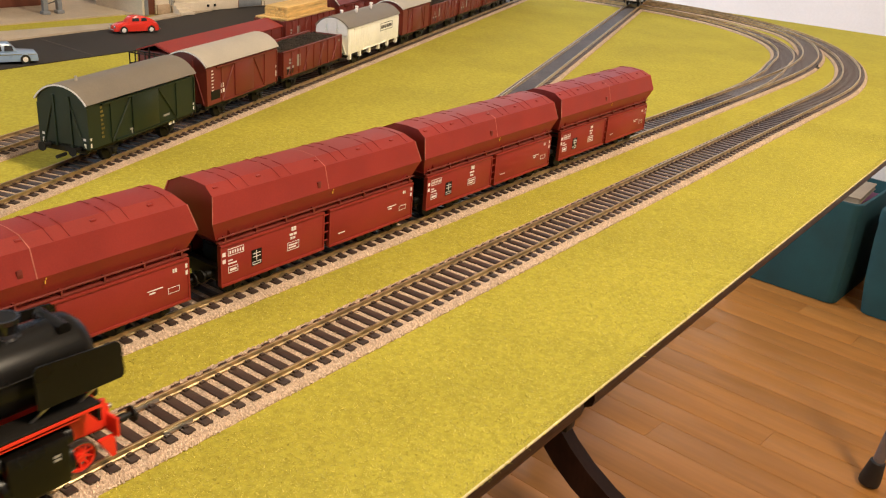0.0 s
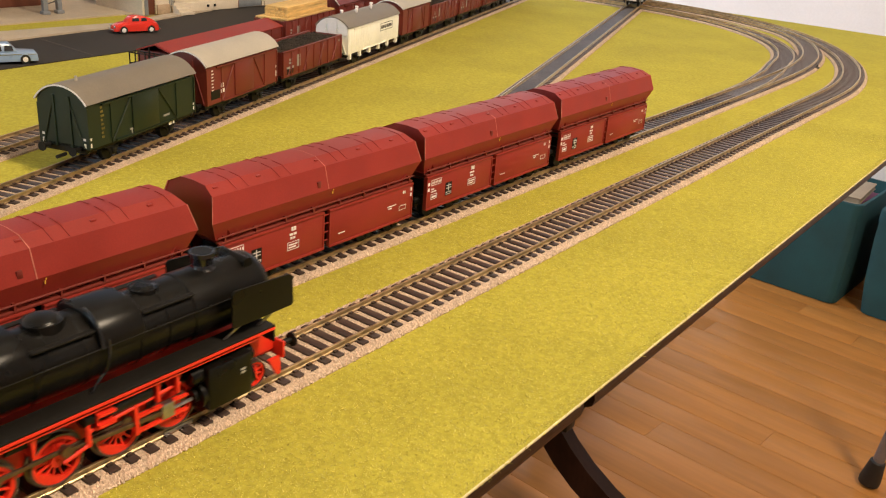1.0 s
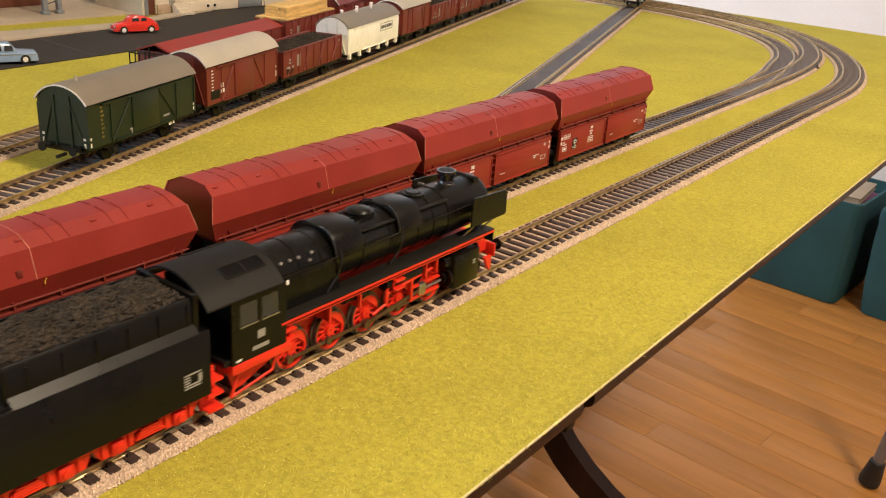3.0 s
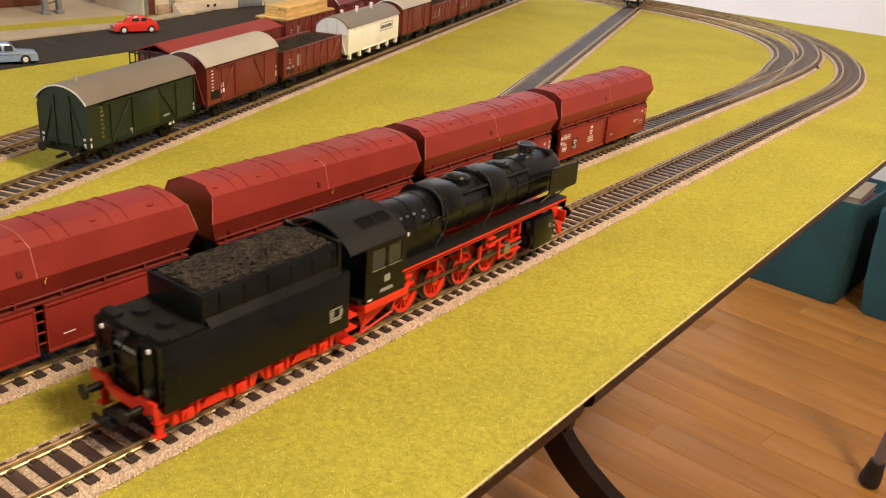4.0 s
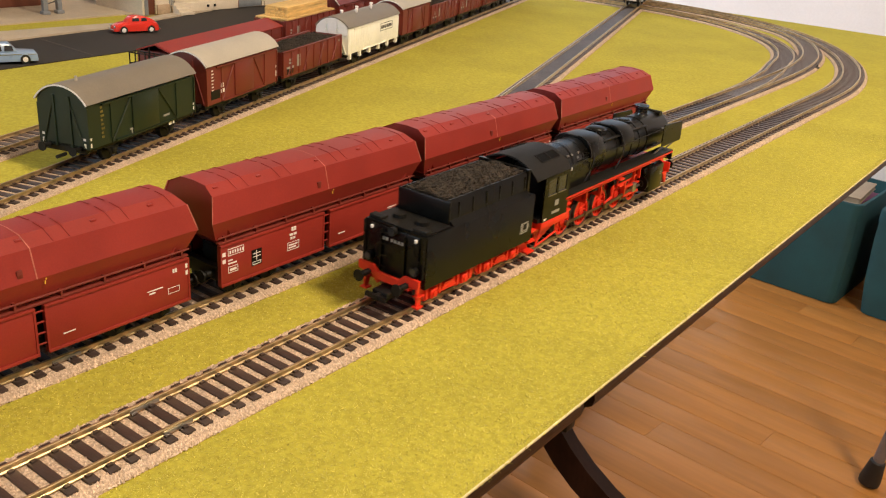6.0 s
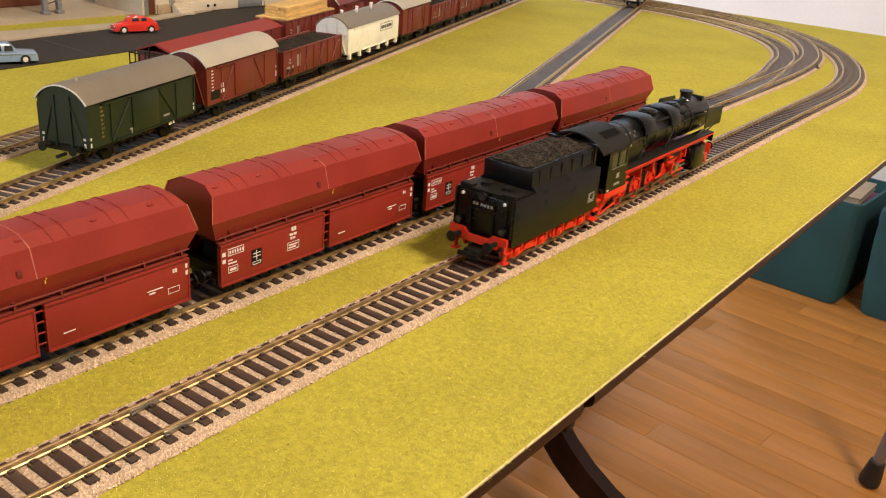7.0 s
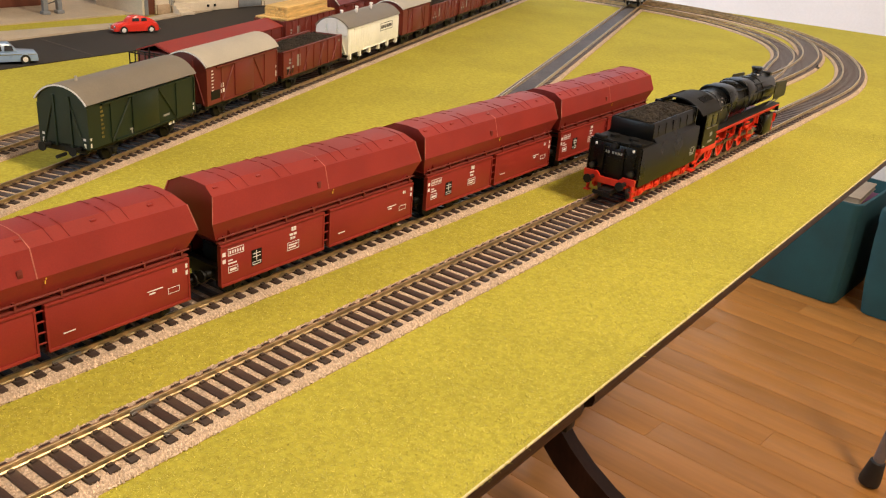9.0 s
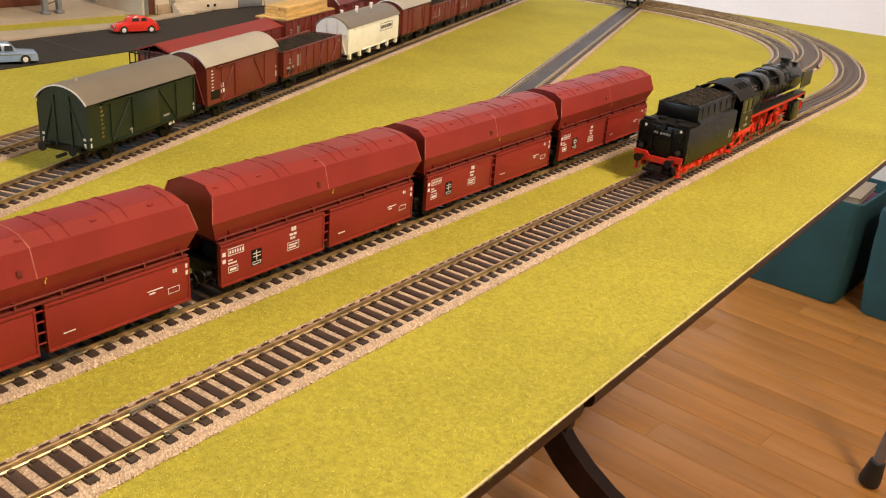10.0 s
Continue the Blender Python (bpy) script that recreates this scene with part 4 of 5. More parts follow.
for y in (0.1335, 0.1440, 0.1655, 0.1810, 0.1980, 0.2080):
    bd = B()
    r = 0.01135 if y < 0.152 else 0.0111
    loft(bd, [[(math.cos(6.2831853 * i / k) * q, y + d, AX + math.sin(6.2831853 * i / k) * q) for q, d in ((r - 0.0003, -0.0004), (r, -0.0004), (r, 0.0004), (r - 0.0003, 0.0004))] for i in range(k + 1)], caps=False)
    part("boiler_band", bd, M["loco"], loco)


def dome_box(y0, y1, z, w, lid=True):
    """A flat-topped sand box saddled over the boiler."""
    bm = B()
    section = [(w, AX + 0.0020), (w * 0.995, AX + 0.0048), (w * 0.94, AX + 0.0072), (w * 0.83, z - 0.0028), (w * 0.68, z - 0.0014), (w * 0.50, z - 0.0004), (w * 0.28, z)]
    section += [(-x, q) for x, q in reversed(section)]
    loft(bm, [[(x * f, y, AX + (q - AX) * f) for x, q in section] for y, f in ((y0, 0.955), (y0 + 0.0003, 0.985), (y0 + 0.0010, 1.0), (y1 - 0.0010, 1.0), (y1 - 0.0003, 0.985), (y1, 0.955))])
    if lid:
        rod(bm, (0, (y0 + y1) / 2, z - 0.0002), (0, (y0 + y1) / 2, z + 0.0007), min(0.0032, (y1 - y0) * 0.36), n=16)
    return bm


part("rear_sand_dome", dome_box(0.1500, 0.1650, 0.0468, 0.0117, False), M["loco"], loco)
part("front_sand_dome", dome_box(0.1845, 0.1990, 0.0466, 0.0117, False), M["loco"], loco)
st = B()
rod(st, (0, 0.1745, AX + 0.008), (0, 0.1745, 0.0462), 0.0060, 0.0056, 28)
rod(st, (0, 0.1745, 0.0462), (0, 0.1745, 0.0466), 0.0050, 0.0046, 28)
ball(st, (0, 0.1745, 0.0465), 0.0046, 1, 1, 0.22, 24)
part("steam_dome", st, M["loco"], loco)
fd = B()
rod(fd, (0, 0.2065, AX + 0.008), (0, 0.2065, 0.0457), 0.0047, 0.0044, 28)
rod(fd, (0, 0.2065, 0.0457), (0, 0.2065, 0.0464), 0.0036, 0.0026, 28)
part("feed_dome", fd, M["loco"], loco)
ch = B()
for z0, z1, r0, r1 in ((0.0440, 0.0456, 0.0048, 0.0037), (0.0456, 0.0466, 0.0037, 0.0034), (0.0466, 0.0490, 0.0034, 0.0036), (0.0490, 0.0494, 0.0036, 0.0042), (0.0494, 0.0507, 0.0042, 0.0042)):
    rod(ch, (0, 0.2285, z0), (0, 0.2285, z1), r0, r1, 24)
chimney = part("chimney", ch, M["glossblack"], loco, "glossy black chimney with a raised rim")
part("flue_opening", rod(B(), (0, 0.2285, 0.0506), (0, 0.2285, 0.05075), 0.0033, 0.0033, 24), M["black"], chimney)
pre = B()
rod(pre, (-0.0066, 0.2415, 0.0446), (0.0066, 0.2415, 0.0446), 0.0019, n=18)
part("preheater", pre, M["loco"], loco)
for y, turn in ((0.1262, 38), (0.1302, 38), (0.1342, 38), (0.1405, 38), (0.1385, 27)):
    for q in (-1, 1):
        cx, cz = q * math.cos(radians(turn)), math.sin(radians(turn))
        plug = B()
        rod(plug, (cx * 0.0108, y, AX + cz * 0.0108), (cx * 0.0117, y, AX + cz * 0.0117), 0.00075, 0.00055, n=10)
        part("washout_plug", plug, M["steel"], loco, "small bright washout plug")
part("plate_marker", box(B(), 0.0157, 0.0162, 0.1219, 0.1233, 0.0372, 0.0388, 0.0002), M["white"], loco, "small white square plate")
for s in (-1, 1):
    hr = B()
    rod(hr, (s * 0.0116, 0.1240, AX + 0.0030), (s * 0.0116, 0.2440, AX + 0.0030), 0.00035, n=6)
    for k2 in range(7):
        y = 0.127 + k2 * 0.019
        rod(hr, (s * 0.0106, y, AX + 0.0030), (s * 0.0118, y, AX + 0.0030), 0.0005, n=6)
    part("handrail", hr, M["loco"], loco)
    for y, zt in ((0.1520, 0.0458), (0.1860, 0.0455)):
        pp = B()
        pts = [(s * math.cos(a) * 0.0123, y + 0.001 * math.sin(3 * a), AX + math.sin(a) * 0.0123) for a in [1.05 - 0.16 * i for i in range(10)]]
        pts += [(s * 0.0121, y - 0.0030, 0.0292), (s * 0.0116, y - 0.0060, 0.0252)]
        tube(pp, pts, 0.00045)
        part("sand_pipe", pp, M["glossblack"], loco, "thin glossy sanding pipe")
    for y in (0.1505, 0.1855):
        part("sand_dome_rim", tube(B(), [(s * x, y - 0.0006, q) for x, q in ((0.0119, AX + 0.0030), (0.0112, AX + 0.0068), (0.0098, 0.0438), (0.0080, 0.0455), (0.0058, 0.0466), (0.0030, 0.0470))], 0.00035, 6), M["glossblack"], loco, "glossy bent pipe along the sand dome")
    for y0, y1 in ((0.1655, 0.1840), (0.1995, 0.2175)):
        part("boiler_step", box_at(B(), s, 0.0082, 0.0102, y0, y1, AX + 0.0079, AX + 0.0085, 0.0001), M["roofblack"], loco)
    # running board with a red edge
    rb = B()
    box_at(rb, s, 0.0085, 0.0166, 0.1195, 0.2440, 0.0243, 0.0250, 0.0001)
    plate(rb, [(0.2432, 0.0243), (0.2440, 0.0250), (0.2440, 0.0190), (0.2432, 0.0190)], min(s * 0.0085, s * 0.0166), max(s * 0.0085, s * 0.0166))
    part("running_board", rb, M["roofblack"], loco)
    ed = B()
    box_at(ed, s, 0.0161, 0.0168, 0.1195, 0.2440, 0.0233, 0.0242, 0.0001)
    box_at(ed, s, 0.0150, 0.0158, 0.1195, 0.2380, 0.0216, 0.0222, 0.0001)
    part("running_board_edge", ed, M["red"], loco, "red valance under the running board")
    for y in (0.1245, 0.1440, 0.1600, 0.1790, 0.1990, 0.2060):
        br = B()
        plate(br, [(y, 0.0242), (y + 0.0035, 0.0242), (y + 0.0012, 0.0150), (y, 0.0150)], s * 0.0130 - 0.0004, s * 0.0130 + 0.0004)
        box_at(br, s, 0.0066, 0.0150, y, y + 0.0008, 0.0150, 0.0210)
        part("board_bracket", br, M["red"], loco)
    for y in (0.1212, 0.1790):
        for z in (0.0160, 0.0195):
            part("step_plate", box_at(B(), s, 0.0125, 0.0163, y, y + 0.0055, z, z + 0.0008), M["red"], loco)
    tk = B()
    rod(tk, (s * 0.0118, 0.1760, 0.0186), (s * 0.0118, 0.1980, 0.0186), 0.0026, n=16)
    rod(tk, (s * 0.0112, 0.1540, 0.0196), (s * 0.0112, 0.1660, 0.0196), 0.0022, n=16)
    part("air_tank", tk, M["black"], loco)
    df = B()
    outline = [(0.2265, 0.0300), (0.2265, 0.0415), (0.2275, 0.0425), (0.2505, 0.0412), (0.2518, 0.0400), (0.2522, 0.0306), (0.2512, 0.0297), (0.2275, 0.0297)]
    plate(df, outline, s * 0.0160, s * 0.0166)
    part("smoke_deflector", df, M["loco"], loco)
    sb = B()
    rod(sb, (s * 0.0160, 0.2300, 0.0300), (s * 0.0125, 0.2260, 0.0246), 0.0005, n=6)
    rod(sb, (s * 0.0160, 0.2440, 0.0300), (s * 0.0125, 0.2400, 0.0246), 0.0005, n=6)
    rod(sb, (s * 0.0160, 0.2360, 0.0380), (s * 0.0108, 0.2360, 0.0380), 0.0005, n=6)
    part("deflector_stay", sb, M["steel"], loco)
    cy = B()
    rod(cy, (s * 0.0122, 0.2146, 0.0094), (s * 0.0122, 0.2354, 0.0094), 0.0044, n=28)
    rod(cy, (s * 0.0122, 0.2130, 0.0094), (s * 0.0122, 0.2364, 0.0094), 0.0022, n=20)
    rod(cy, (s * 0.0122, 0.2120, 0.0165), (s * 0.0122, 0.2362, 0.0165), 0.0030, n=20)
    box_at(cy, s, 0.0070, 0.0170, 0.2162, 0.2340, 0.0042, 0.0196, 0.0012)
    part("cylinder", cy, M["loco"], loco)
    marks(loco, s, 0.0171, [(0.2288, 0.0142, 0.0020, 0.0007), (0.2288, 0.0130, 0.0020, 0.0007)], M["grey_print"], "cylinder_plate")
    sl = B()
    box_at(sl, s, 0.0118, 0.0132, 0.1930, 0.2110, 0.0112, 0.0120)
    box_at(sl, s, 0.0118, 0.0132, 0.1930, 0.2110, 0.0062, 0.0070)
    box_at(sl, s, 0.0115, 0.0135, 0.1920, 0.1932, 0.0060, 0.0225)
    part("slide_bar", sl, M["red"], loco)
    vg = B()
    rod(vg, (s * 0.0132, 0.1770, 0.0145), (s * 0.0128, 0.2085, 0.0168), 0.0006, n=6)
    rod(vg, (s * 0.0132, 0.1770, 0.0185), (s * 0.0132, 0.1770, 0.0100), 0.0009, n=8)
    rod(vg, (s * 0.0134, 0.1690, 0.0085), (s * 0.0134, 0.1770, 0.0105), 0.0006, n=6)
    part("valve_gear", vg, M["red"], loco)
    # cab side with two windows cut through
    cs = B()
    y0, y1, z0, z1 = 0.0985, 0.1215, 0.0165, 0.0390
    wy, wz = [(0.1020, 0.1095), (0.1110, 0.1185)], (0.0292, 0.0370)
    for a in ((y0, y1, z0, wz[0]), (y0, y1, wz[1], z1), (y0, wy[0][0], *wz), (wy[0][1], wy[1][0], *wz), (wy[1][1], y1, *wz)):
        box_at(cs, s, 0.0157, 0.0166, *a)
    part("cab_side", cs, M["loco"], loco)
    for a, b in wy:
        part("cab_window", box_at(B(), s, 0.0160, 0.0163, a + 0.0001, b - 0.0001, wz[0] + 0.0001, wz[1] - 0.0001), M["glass"], loco, "dark cab window pane")
        part("window_ledge", box_at(B(), s, 0.0164, 0.0169, a, b, wz[0] - 0.0004, wz[0]), M["steel"], loco)
    marks(loco, s, 0.0166, [(0.1090, 0.0228, 0.0032, 0.0028)], M["grey_print"], "emblem_plate")
    marks(loco, s, 0.0166, [(0.1068, 0.0190, 0.0070, 0.0014)], M["grey_print"], "number_bar")
    marks(loco, s, 0.0166, [(0.1000, 0.0172, 0.0022, 0.0008)], M["white"], "white_bar")
    cf = B()
    box_at(cf, s, 0.0085, 0.0166, 0.0985, 0.1240, 0.0128, 0.0164, 0.0003)
    plate(cf, [(0.1000, 0.0128), (0.1240, 0.0128), (0.1240, 0.0100), (0.1180, 0.0085), (0.1060, 0.0040), (0.1030, 0.0040)], s * 0.0110 - 0.0004, s * 0.0110 + 0.0004)
    rod(cf, (s * 0.0135, 0.1000, 0.0030), (s * 0.0135, 0.1040, 0.0130), 0.0006, n=6)
    rod(cf, (s * 0.0135, 0.1000, 0.0032), (s * 0.0135, 0.1180, 0.0062), 0.0005, n=6)
    rod(cf, (s * 0.0135, 0.1180, 0.0062), (s * 0.0135, 0.1200, 0.0130), 0.0005, n=6)
    part("cab_frame", cf, M["red"], loco, "red cab underframe")

# cab roof, front and rear
half, eave, crown = 0.0169, 0.0392, 0.0474
cr = B()
loft(cr, [[(x, y, z) for x, z in arch(half, eave, crown, 16, 0.0008) + list(reversed(arch(half, eave, crown, 16, 0.0)))] for y in (0.0888, 0.1198)])
part("cab_roof", cr, M["roofblack"], loco)
for s in (-1, 1):
    pts = arch(half, eave, crown, 32, 0.0008)
    seg = pts[6:11] if s > 0 else pts[-11:-6]
    for y0 in (0.1010, 0.1092):
        # The sheet lies on the roof; its dark colour stands in for depth.
        shade_sheet = B()
        loft(shade_sheet, [[(x * 1.004, y, z + 0.00012) for x, z in seg] for y in (y0, y0 + 0.0074)], close=False, caps=False)
        shutter = part("roof_shutter", shade_sheet, M["shutter"], loco, "flat roof shutter with painted recess shade")
        lip = B()
        tube(lip, [(x * 1.006, y0 - 0.0002, z + 0.0002) for x, z in seg], 0.00022, 6)
        tube(lip, [(x * 1.006, y0 + 0.0076, z + 0.0002) for x, z in seg], 0.00022, 6)
        for x, z in (seg[0], seg[-1]):
            rod(lip, (x * 1.006, y0, z + 0.0002), (x * 1.006, y0 + 0.0074, z + 0.0002), 0.00022, n=6)
        part("shutter_frame", lip, M["roofblack"], shutter)
    gutter = B()
    rod(gutter, (s * 0.0171, 0.0890, eave), (s * 0.0171, 0.1197, eave), 0.00035, n=6)
    part("roof_gutter", gutter, M["roofblack"], loco)
cfz = B()
sweep(cfz, [(0.0156, 0.0165), (0.0156, 0.0386)] + arch(0.0156, 0.0386, 0.0464)[1:-1] + [(-0.0156, 0.0386), (-0.0156, 0.0165)], 0.1205, 0.1213)
part("cab_front", cfz, M["loco"], loco)
cfl = B()
box(cfl, -0.0156, 0.0156, 0.0960, 0.1204, 0.0165, 0.0185)
box(cfl, -0.012, 0.012, 0.1150, 0.1204, 0.0185, 0.0360)
part("cab_floor", cfl, M["black"], loco)

# moving rods on both sides
sweeping = []
for s in (-1, 1):
    side_rod = B()
    box(side_rod, -0.0004, 0.0004, DRIVE[0] - 0.0014, DRIVE[4] + 0.0014, -0.0007, 0.0007, 0.0002)
    for y in DRIVE:
        rod(side_rod, (-0.0006, y, 0), (0.0009, y, 0), 0.0015, n=14)
    sweeping.append(("side", part("coupling_rod", side_rod, M["rodsteel"], loco, "oiled steel coupling rod"), s))
    main = B()
    box(main, -0.0004, 0.0004, 0.0, 0.0330, -0.0008, 0.0008, 0.0002)
    rod(main, (-0.0006, 0, 0), (0.0008, 0, 0), 0.0018, n=14)
    rod(main, (-0.0006, 0.033, 0), (0.0008, 0.033, 0), 0.0013, n=14)
    sweeping.append(("main", part("connecting_rod", main, M["rodsteel"], loco, "oiled steel connecting rod"), s))
    cross = B()
    box(cross, -0.0012, 0.0010, -0.0022, 0.0022, -0.0021, 0.0030, 0.0003)
    rod(cross, (0, 0, 0), (0, 0.0130, 0), 0.0006, n=8)
    sweeping.append(("cross", part("crosshead", cross, M["steel"], loco, "bright crosshead and piston rod"), s))

# the tender
tb = B()
sweep(tb, [(0.0165, 0.0106), (0.0165, 0.0322), (0.0160, 0.0330), (-0.0160, 0.0330), (-0.0165, 0.0322), (-0.0165, 0.0106)], 0.0105, 0.0900)
part("tank", tb, M["loco"], tender)
bunk = B()
loft(bunk, [[(x, y, z) for x, z in ((0.0162, 0.0328), (0.0136, 0.0352), (0.0132, 0.0425), (0.0124, 0.0436), (0.0118, 0.0436), (0.0118, 0.0330))] for y in (0.0285, 0.0865)])
loft(bunk, [[(-x, y, z) for x, z in ((0.0162, 0.0328), (0.0136, 0.0352), (0.0132, 0.0425), (0.0124, 0.0436), (0.0118, 0.0436), (0.0118, 0.0330))] for y in (0.0285, 0.0865)])
box(bunk, -0.0136, 0.0136, 0.0275, 0.0287, 0.0328, 0.0432, 0.0003)
plate(bunk, [(0.0862, 0.0331), (0.0862, 0.0446), (0.0880, 0.0446), (0.0880, 0.0331)], -0.0140, 0.0140)
part("coal_bunker", bunk, M["loco"], tender)
for k2 in range(6):
    y = 0.034 + k2 * 0.0100
    for s in (-1, 1):
        part("bunker_rib", box_at(B(), s, 0.0130, 0.0138, y, y + 0.0007, 0.0350, 0.0420, 0.0002), M["loco"], tender)
cl = B()
box(cl, -0.0117, 0.0117, 0.0289, 0.0858, 0.0331, 0.0428)
loft(cl, [[(x, y, 0.0426 + 0.0016 * (1 - (x / 0.0118) ** 2) * (0.45 + 0.55 * math.sin((y - 0.02) * 40))) for x in (-0.0115, -0.008, -0.004, 0.0, 0.004, 0.008, 0.0115)] for y in [0.0292 + 0.0056 * i for i in range(11)]], close=False, caps=False)
rc = random.Random(9)
for _ in range(2400):
    x, y = rc.uniform(-0.0112, 0.0112), rc.uniform(0.0295, 0.0852)
    z = 0.0432 + 0.0016 * (1 - (x / 0.0118) ** 2) * (0.45 + 0.55 * math.sin((y - 0.02) * 40)) + 0.0004 * math.sin(y * 700 + x * 500)
    q = rc.uniform(0.00030, 0.00075)
    bmesh.ops.create_icosphere(cl, subdivisions=1, radius=q, matrix=Matrix.Translation((x, y, z)) @ Euler((rc.random() * 6, rc.random() * 6, 0)).to_matrix().to_4x4() @ Matrix.Diagonal((1, 1.2, 0.7, 1)))
part("coal_load", cl, M["coal"], tender, "dusty black coal load")
dk = B()
box(dk, -0.0150, 0.0150, 0.0112, 0.0274, 0.0331, 0.0336)
rod(dk, (0.006, 0.020, 0.0334), (0.006, 0.020, 0.0352), 0.0028, n=16)
rod(dk, (-0.006, 0.020, 0.0334), (-0.006, 0.020, 0.0352), 0.0028, n=16)
for s in (-1, 1):
    box_at(dk, s, 0.0080, 0.0150, 0.0112, 0.0150, 0.0336, 0.0350, 0.0004)
    rod(dk, (s * 0.0158, 0.0096, 0.0150), (s * 0.0158, 0.0096, 0.0325), 0.0004, n=6)
part("tank_deck", dk, M["roofblack"], tender)
rear = B()
box(rear, -0.0130, 0.0130, 0.0098, 0.0106, 0.0120, 0.0320, 0.0003)
for x in (-0.0062, 0.0062):
    box(rear, x - 0.0003, x + 0.0003, 0.0086, 0.0098, 0.0130, 0.0310)
for z in (0.0150, 0.0200, 0.0250, 0.0300):
    rod(rear, (-0.0062, 0.0088, z), (-0.0022, 0.0088, z), 0.0003, n=6)
part("rear_plate", rear, M["loco"], tender)
for x, z in ((-0.0116, 0.0307), (0.0116, 0.0307)):
    lamp = B()
    box(lamp, x - 0.0006, x + 0.0006, 0.0088, 0.0097, z - 0.0007, z + 0.0007, 0.0002)
    part("lamp_bracket", lamp, M["white"], tender, "small white marker plate")
for x, z in ((-0.0122, 0.0178), (0.0122, 0.0178), (0.0, 0.0318)):
    lantern = part("rear_lamp", rod(B(), (x, 0.0098, z), (x, 0.0076, z), 0.0017, 0.0019, n=16), M["black"], tender)
    part("lamp_lens", rod(B(), (x, 0.0077, z), (x, 0.0074, z), 0.0014, n=16), M["glass"], lantern, "dark glass lamp lens")
nb = B()
for k2 in range(6):
    box(nb, -0.0052 + k2 * 0.0018 - (0 if k2 > 1 else 0.0008), -0.0052 + k2 * 0.0018 + 0.0012 - (0 if k2 > 1 else 0.0008), 0.00955, 0.00975, 0.0266, 0.0279)
part("number_bar", nb, M["grey_print"], tender, "row of small white bars")
for s in (-1, 1):
    marks(tender, s, 0.0165, [(0.0800, 0.0158 + 0.0009 * k2, 0.0022 + (0.0040 if k2 in (0, 1, 5) else 0), 0.0005) for k2 in range(6)] + [(0.0852, 0.0172, 0.0014, 0.0026)], M["grey_print"], "printed_panel")
    tf = B()
    plate(tf, [(0.0130, 0.0104), (0.0880, 0.0104), (0.0880, 0.0080), (0.0840, 0.0030), (0.0750, 0.0030), (0.0730, 0.0070), (0.0640, 0.0070), (0.0620, 0.0030), (0.0530, 0.0030), (0.0500, 0.0078), (0.0480, 0.0030), (0.0370, 0.0030), (0.0350, 0.0070), (0.0260, 0.0070), (0.0240, 0.0030), (0.0150, 0.0030)], s * 0.0126 - 0.0005, s * 0.0126 + 0.0005)
    for y in (0.0200, 0.0415, 0.0580, 0.0795):
        box_at(tf, s, 0.0126, 0.0146, y - 0.0022, y + 0.0022, 0.0034, 0.0078, 0.0005)
        rod(tf, (s * 0.0136, y, 0.0056), (s * 0.0152, y, 0.0056), 0.0013, n=12)
        for d in (-0.0045, 0.0045):
            box_at(tf, s, 0.0126, 0.0140, y + d - 0.0007, y + d + 0.0007, 0.0040, 0.0095)
    for y in (0.0305, 0.0690):
        for d in range(4):
            box_at(tf, s, 0.0128, 0.0142, y - 0.0050 + 0.0006 * d, y + 0.0050 - 0.0006 * d, 0.0046 + 0.0009 * d, 0.0053 + 0.0009 * d)
    part("bogie_side", tf, M["red"], tender, "red tender bogie frame")
    stp = B()
    plate(stp, [(0.0080, 0.0118), (0.0125, 0.0118), (0.0108, 0.0030), (0.0086, 0.0030)], s * 0.0140 - 0.0004, s * 0.0140 + 0.0004)
    box_at(stp, s, 0.0122, 0.0156, 0.0078, 0.0112, 0.0024, 0.0031)
    box_at(stp, s, 0.0124, 0.0154, 0.0080, 0.0122, 0.0072, 0.0078)
    part("rear_step", stp, M["red"], tender, "red corner step")
    fs = B()
    for z in (0.0030, 0.0085, 0.0135):
        box_at(fs, s, 0.0110, 0.0162, 0.0890, 0.0950, z, z + 0.0008)
    box_at(fs, s, 0.0108, 0.0116, 0.0890, 0.0950, 0.0030, 0.0165)
    plate(fs, [(0.0885, 0.0030), (0.0950, 0.0030), (0.0935, 0.0080), (0.0945, 0.0135), (0.0885, 0.0165)], s * 0.0120 - 0.0003, s * 0.0120 + 0.0003)
    part("front_step", fs, M["red"], tender, "red cab access steps")
tbm = B()
plate_z = [(-0.0160, 0.0152), (-0.0080, 0.0152), (-0.0056, 0.0128), (0.0056, 0.0128), (0.0080, 0.0152), (0.0160, 0.0152), (0.0160, 0.0116), (0.0086, 0.0112), (0.0050, 0.0096), (-0.0050, 0.0096), (-0.0086, 0.0112), (-0.0160, 0.0116)]
sweep(tbm, plate_z, 0.0068, 0.0082)
box(tbm, -0.0100, 0.0100, 0.0084, 0.0880, 0.0085, 0.0105)
part("rear_beam", tbm, M["red"], tender, "red rear buffer beam")
cpl = B()
box(cpl, -0.0040, 0.0040, 0.0020, 0.0150, 0.0040, 0.0075, 0.0005)
rod(cpl, (0, 0.008, 0.0058), (0, -0.0010, 0.0058), 0.0012, n=8)
box(cpl, -0.0055, 0.0055, -0.0005, 0.0008, 0.0046, 0.0066)
part("rear_coupling", cpl, M["black"], tender)
dbr = B()
box(dbr, -0.0060, 0.0060, 0.0880, 0.0985, 0.0090, 0.0160)
part("drawbar", dbr, M["black"], loco)


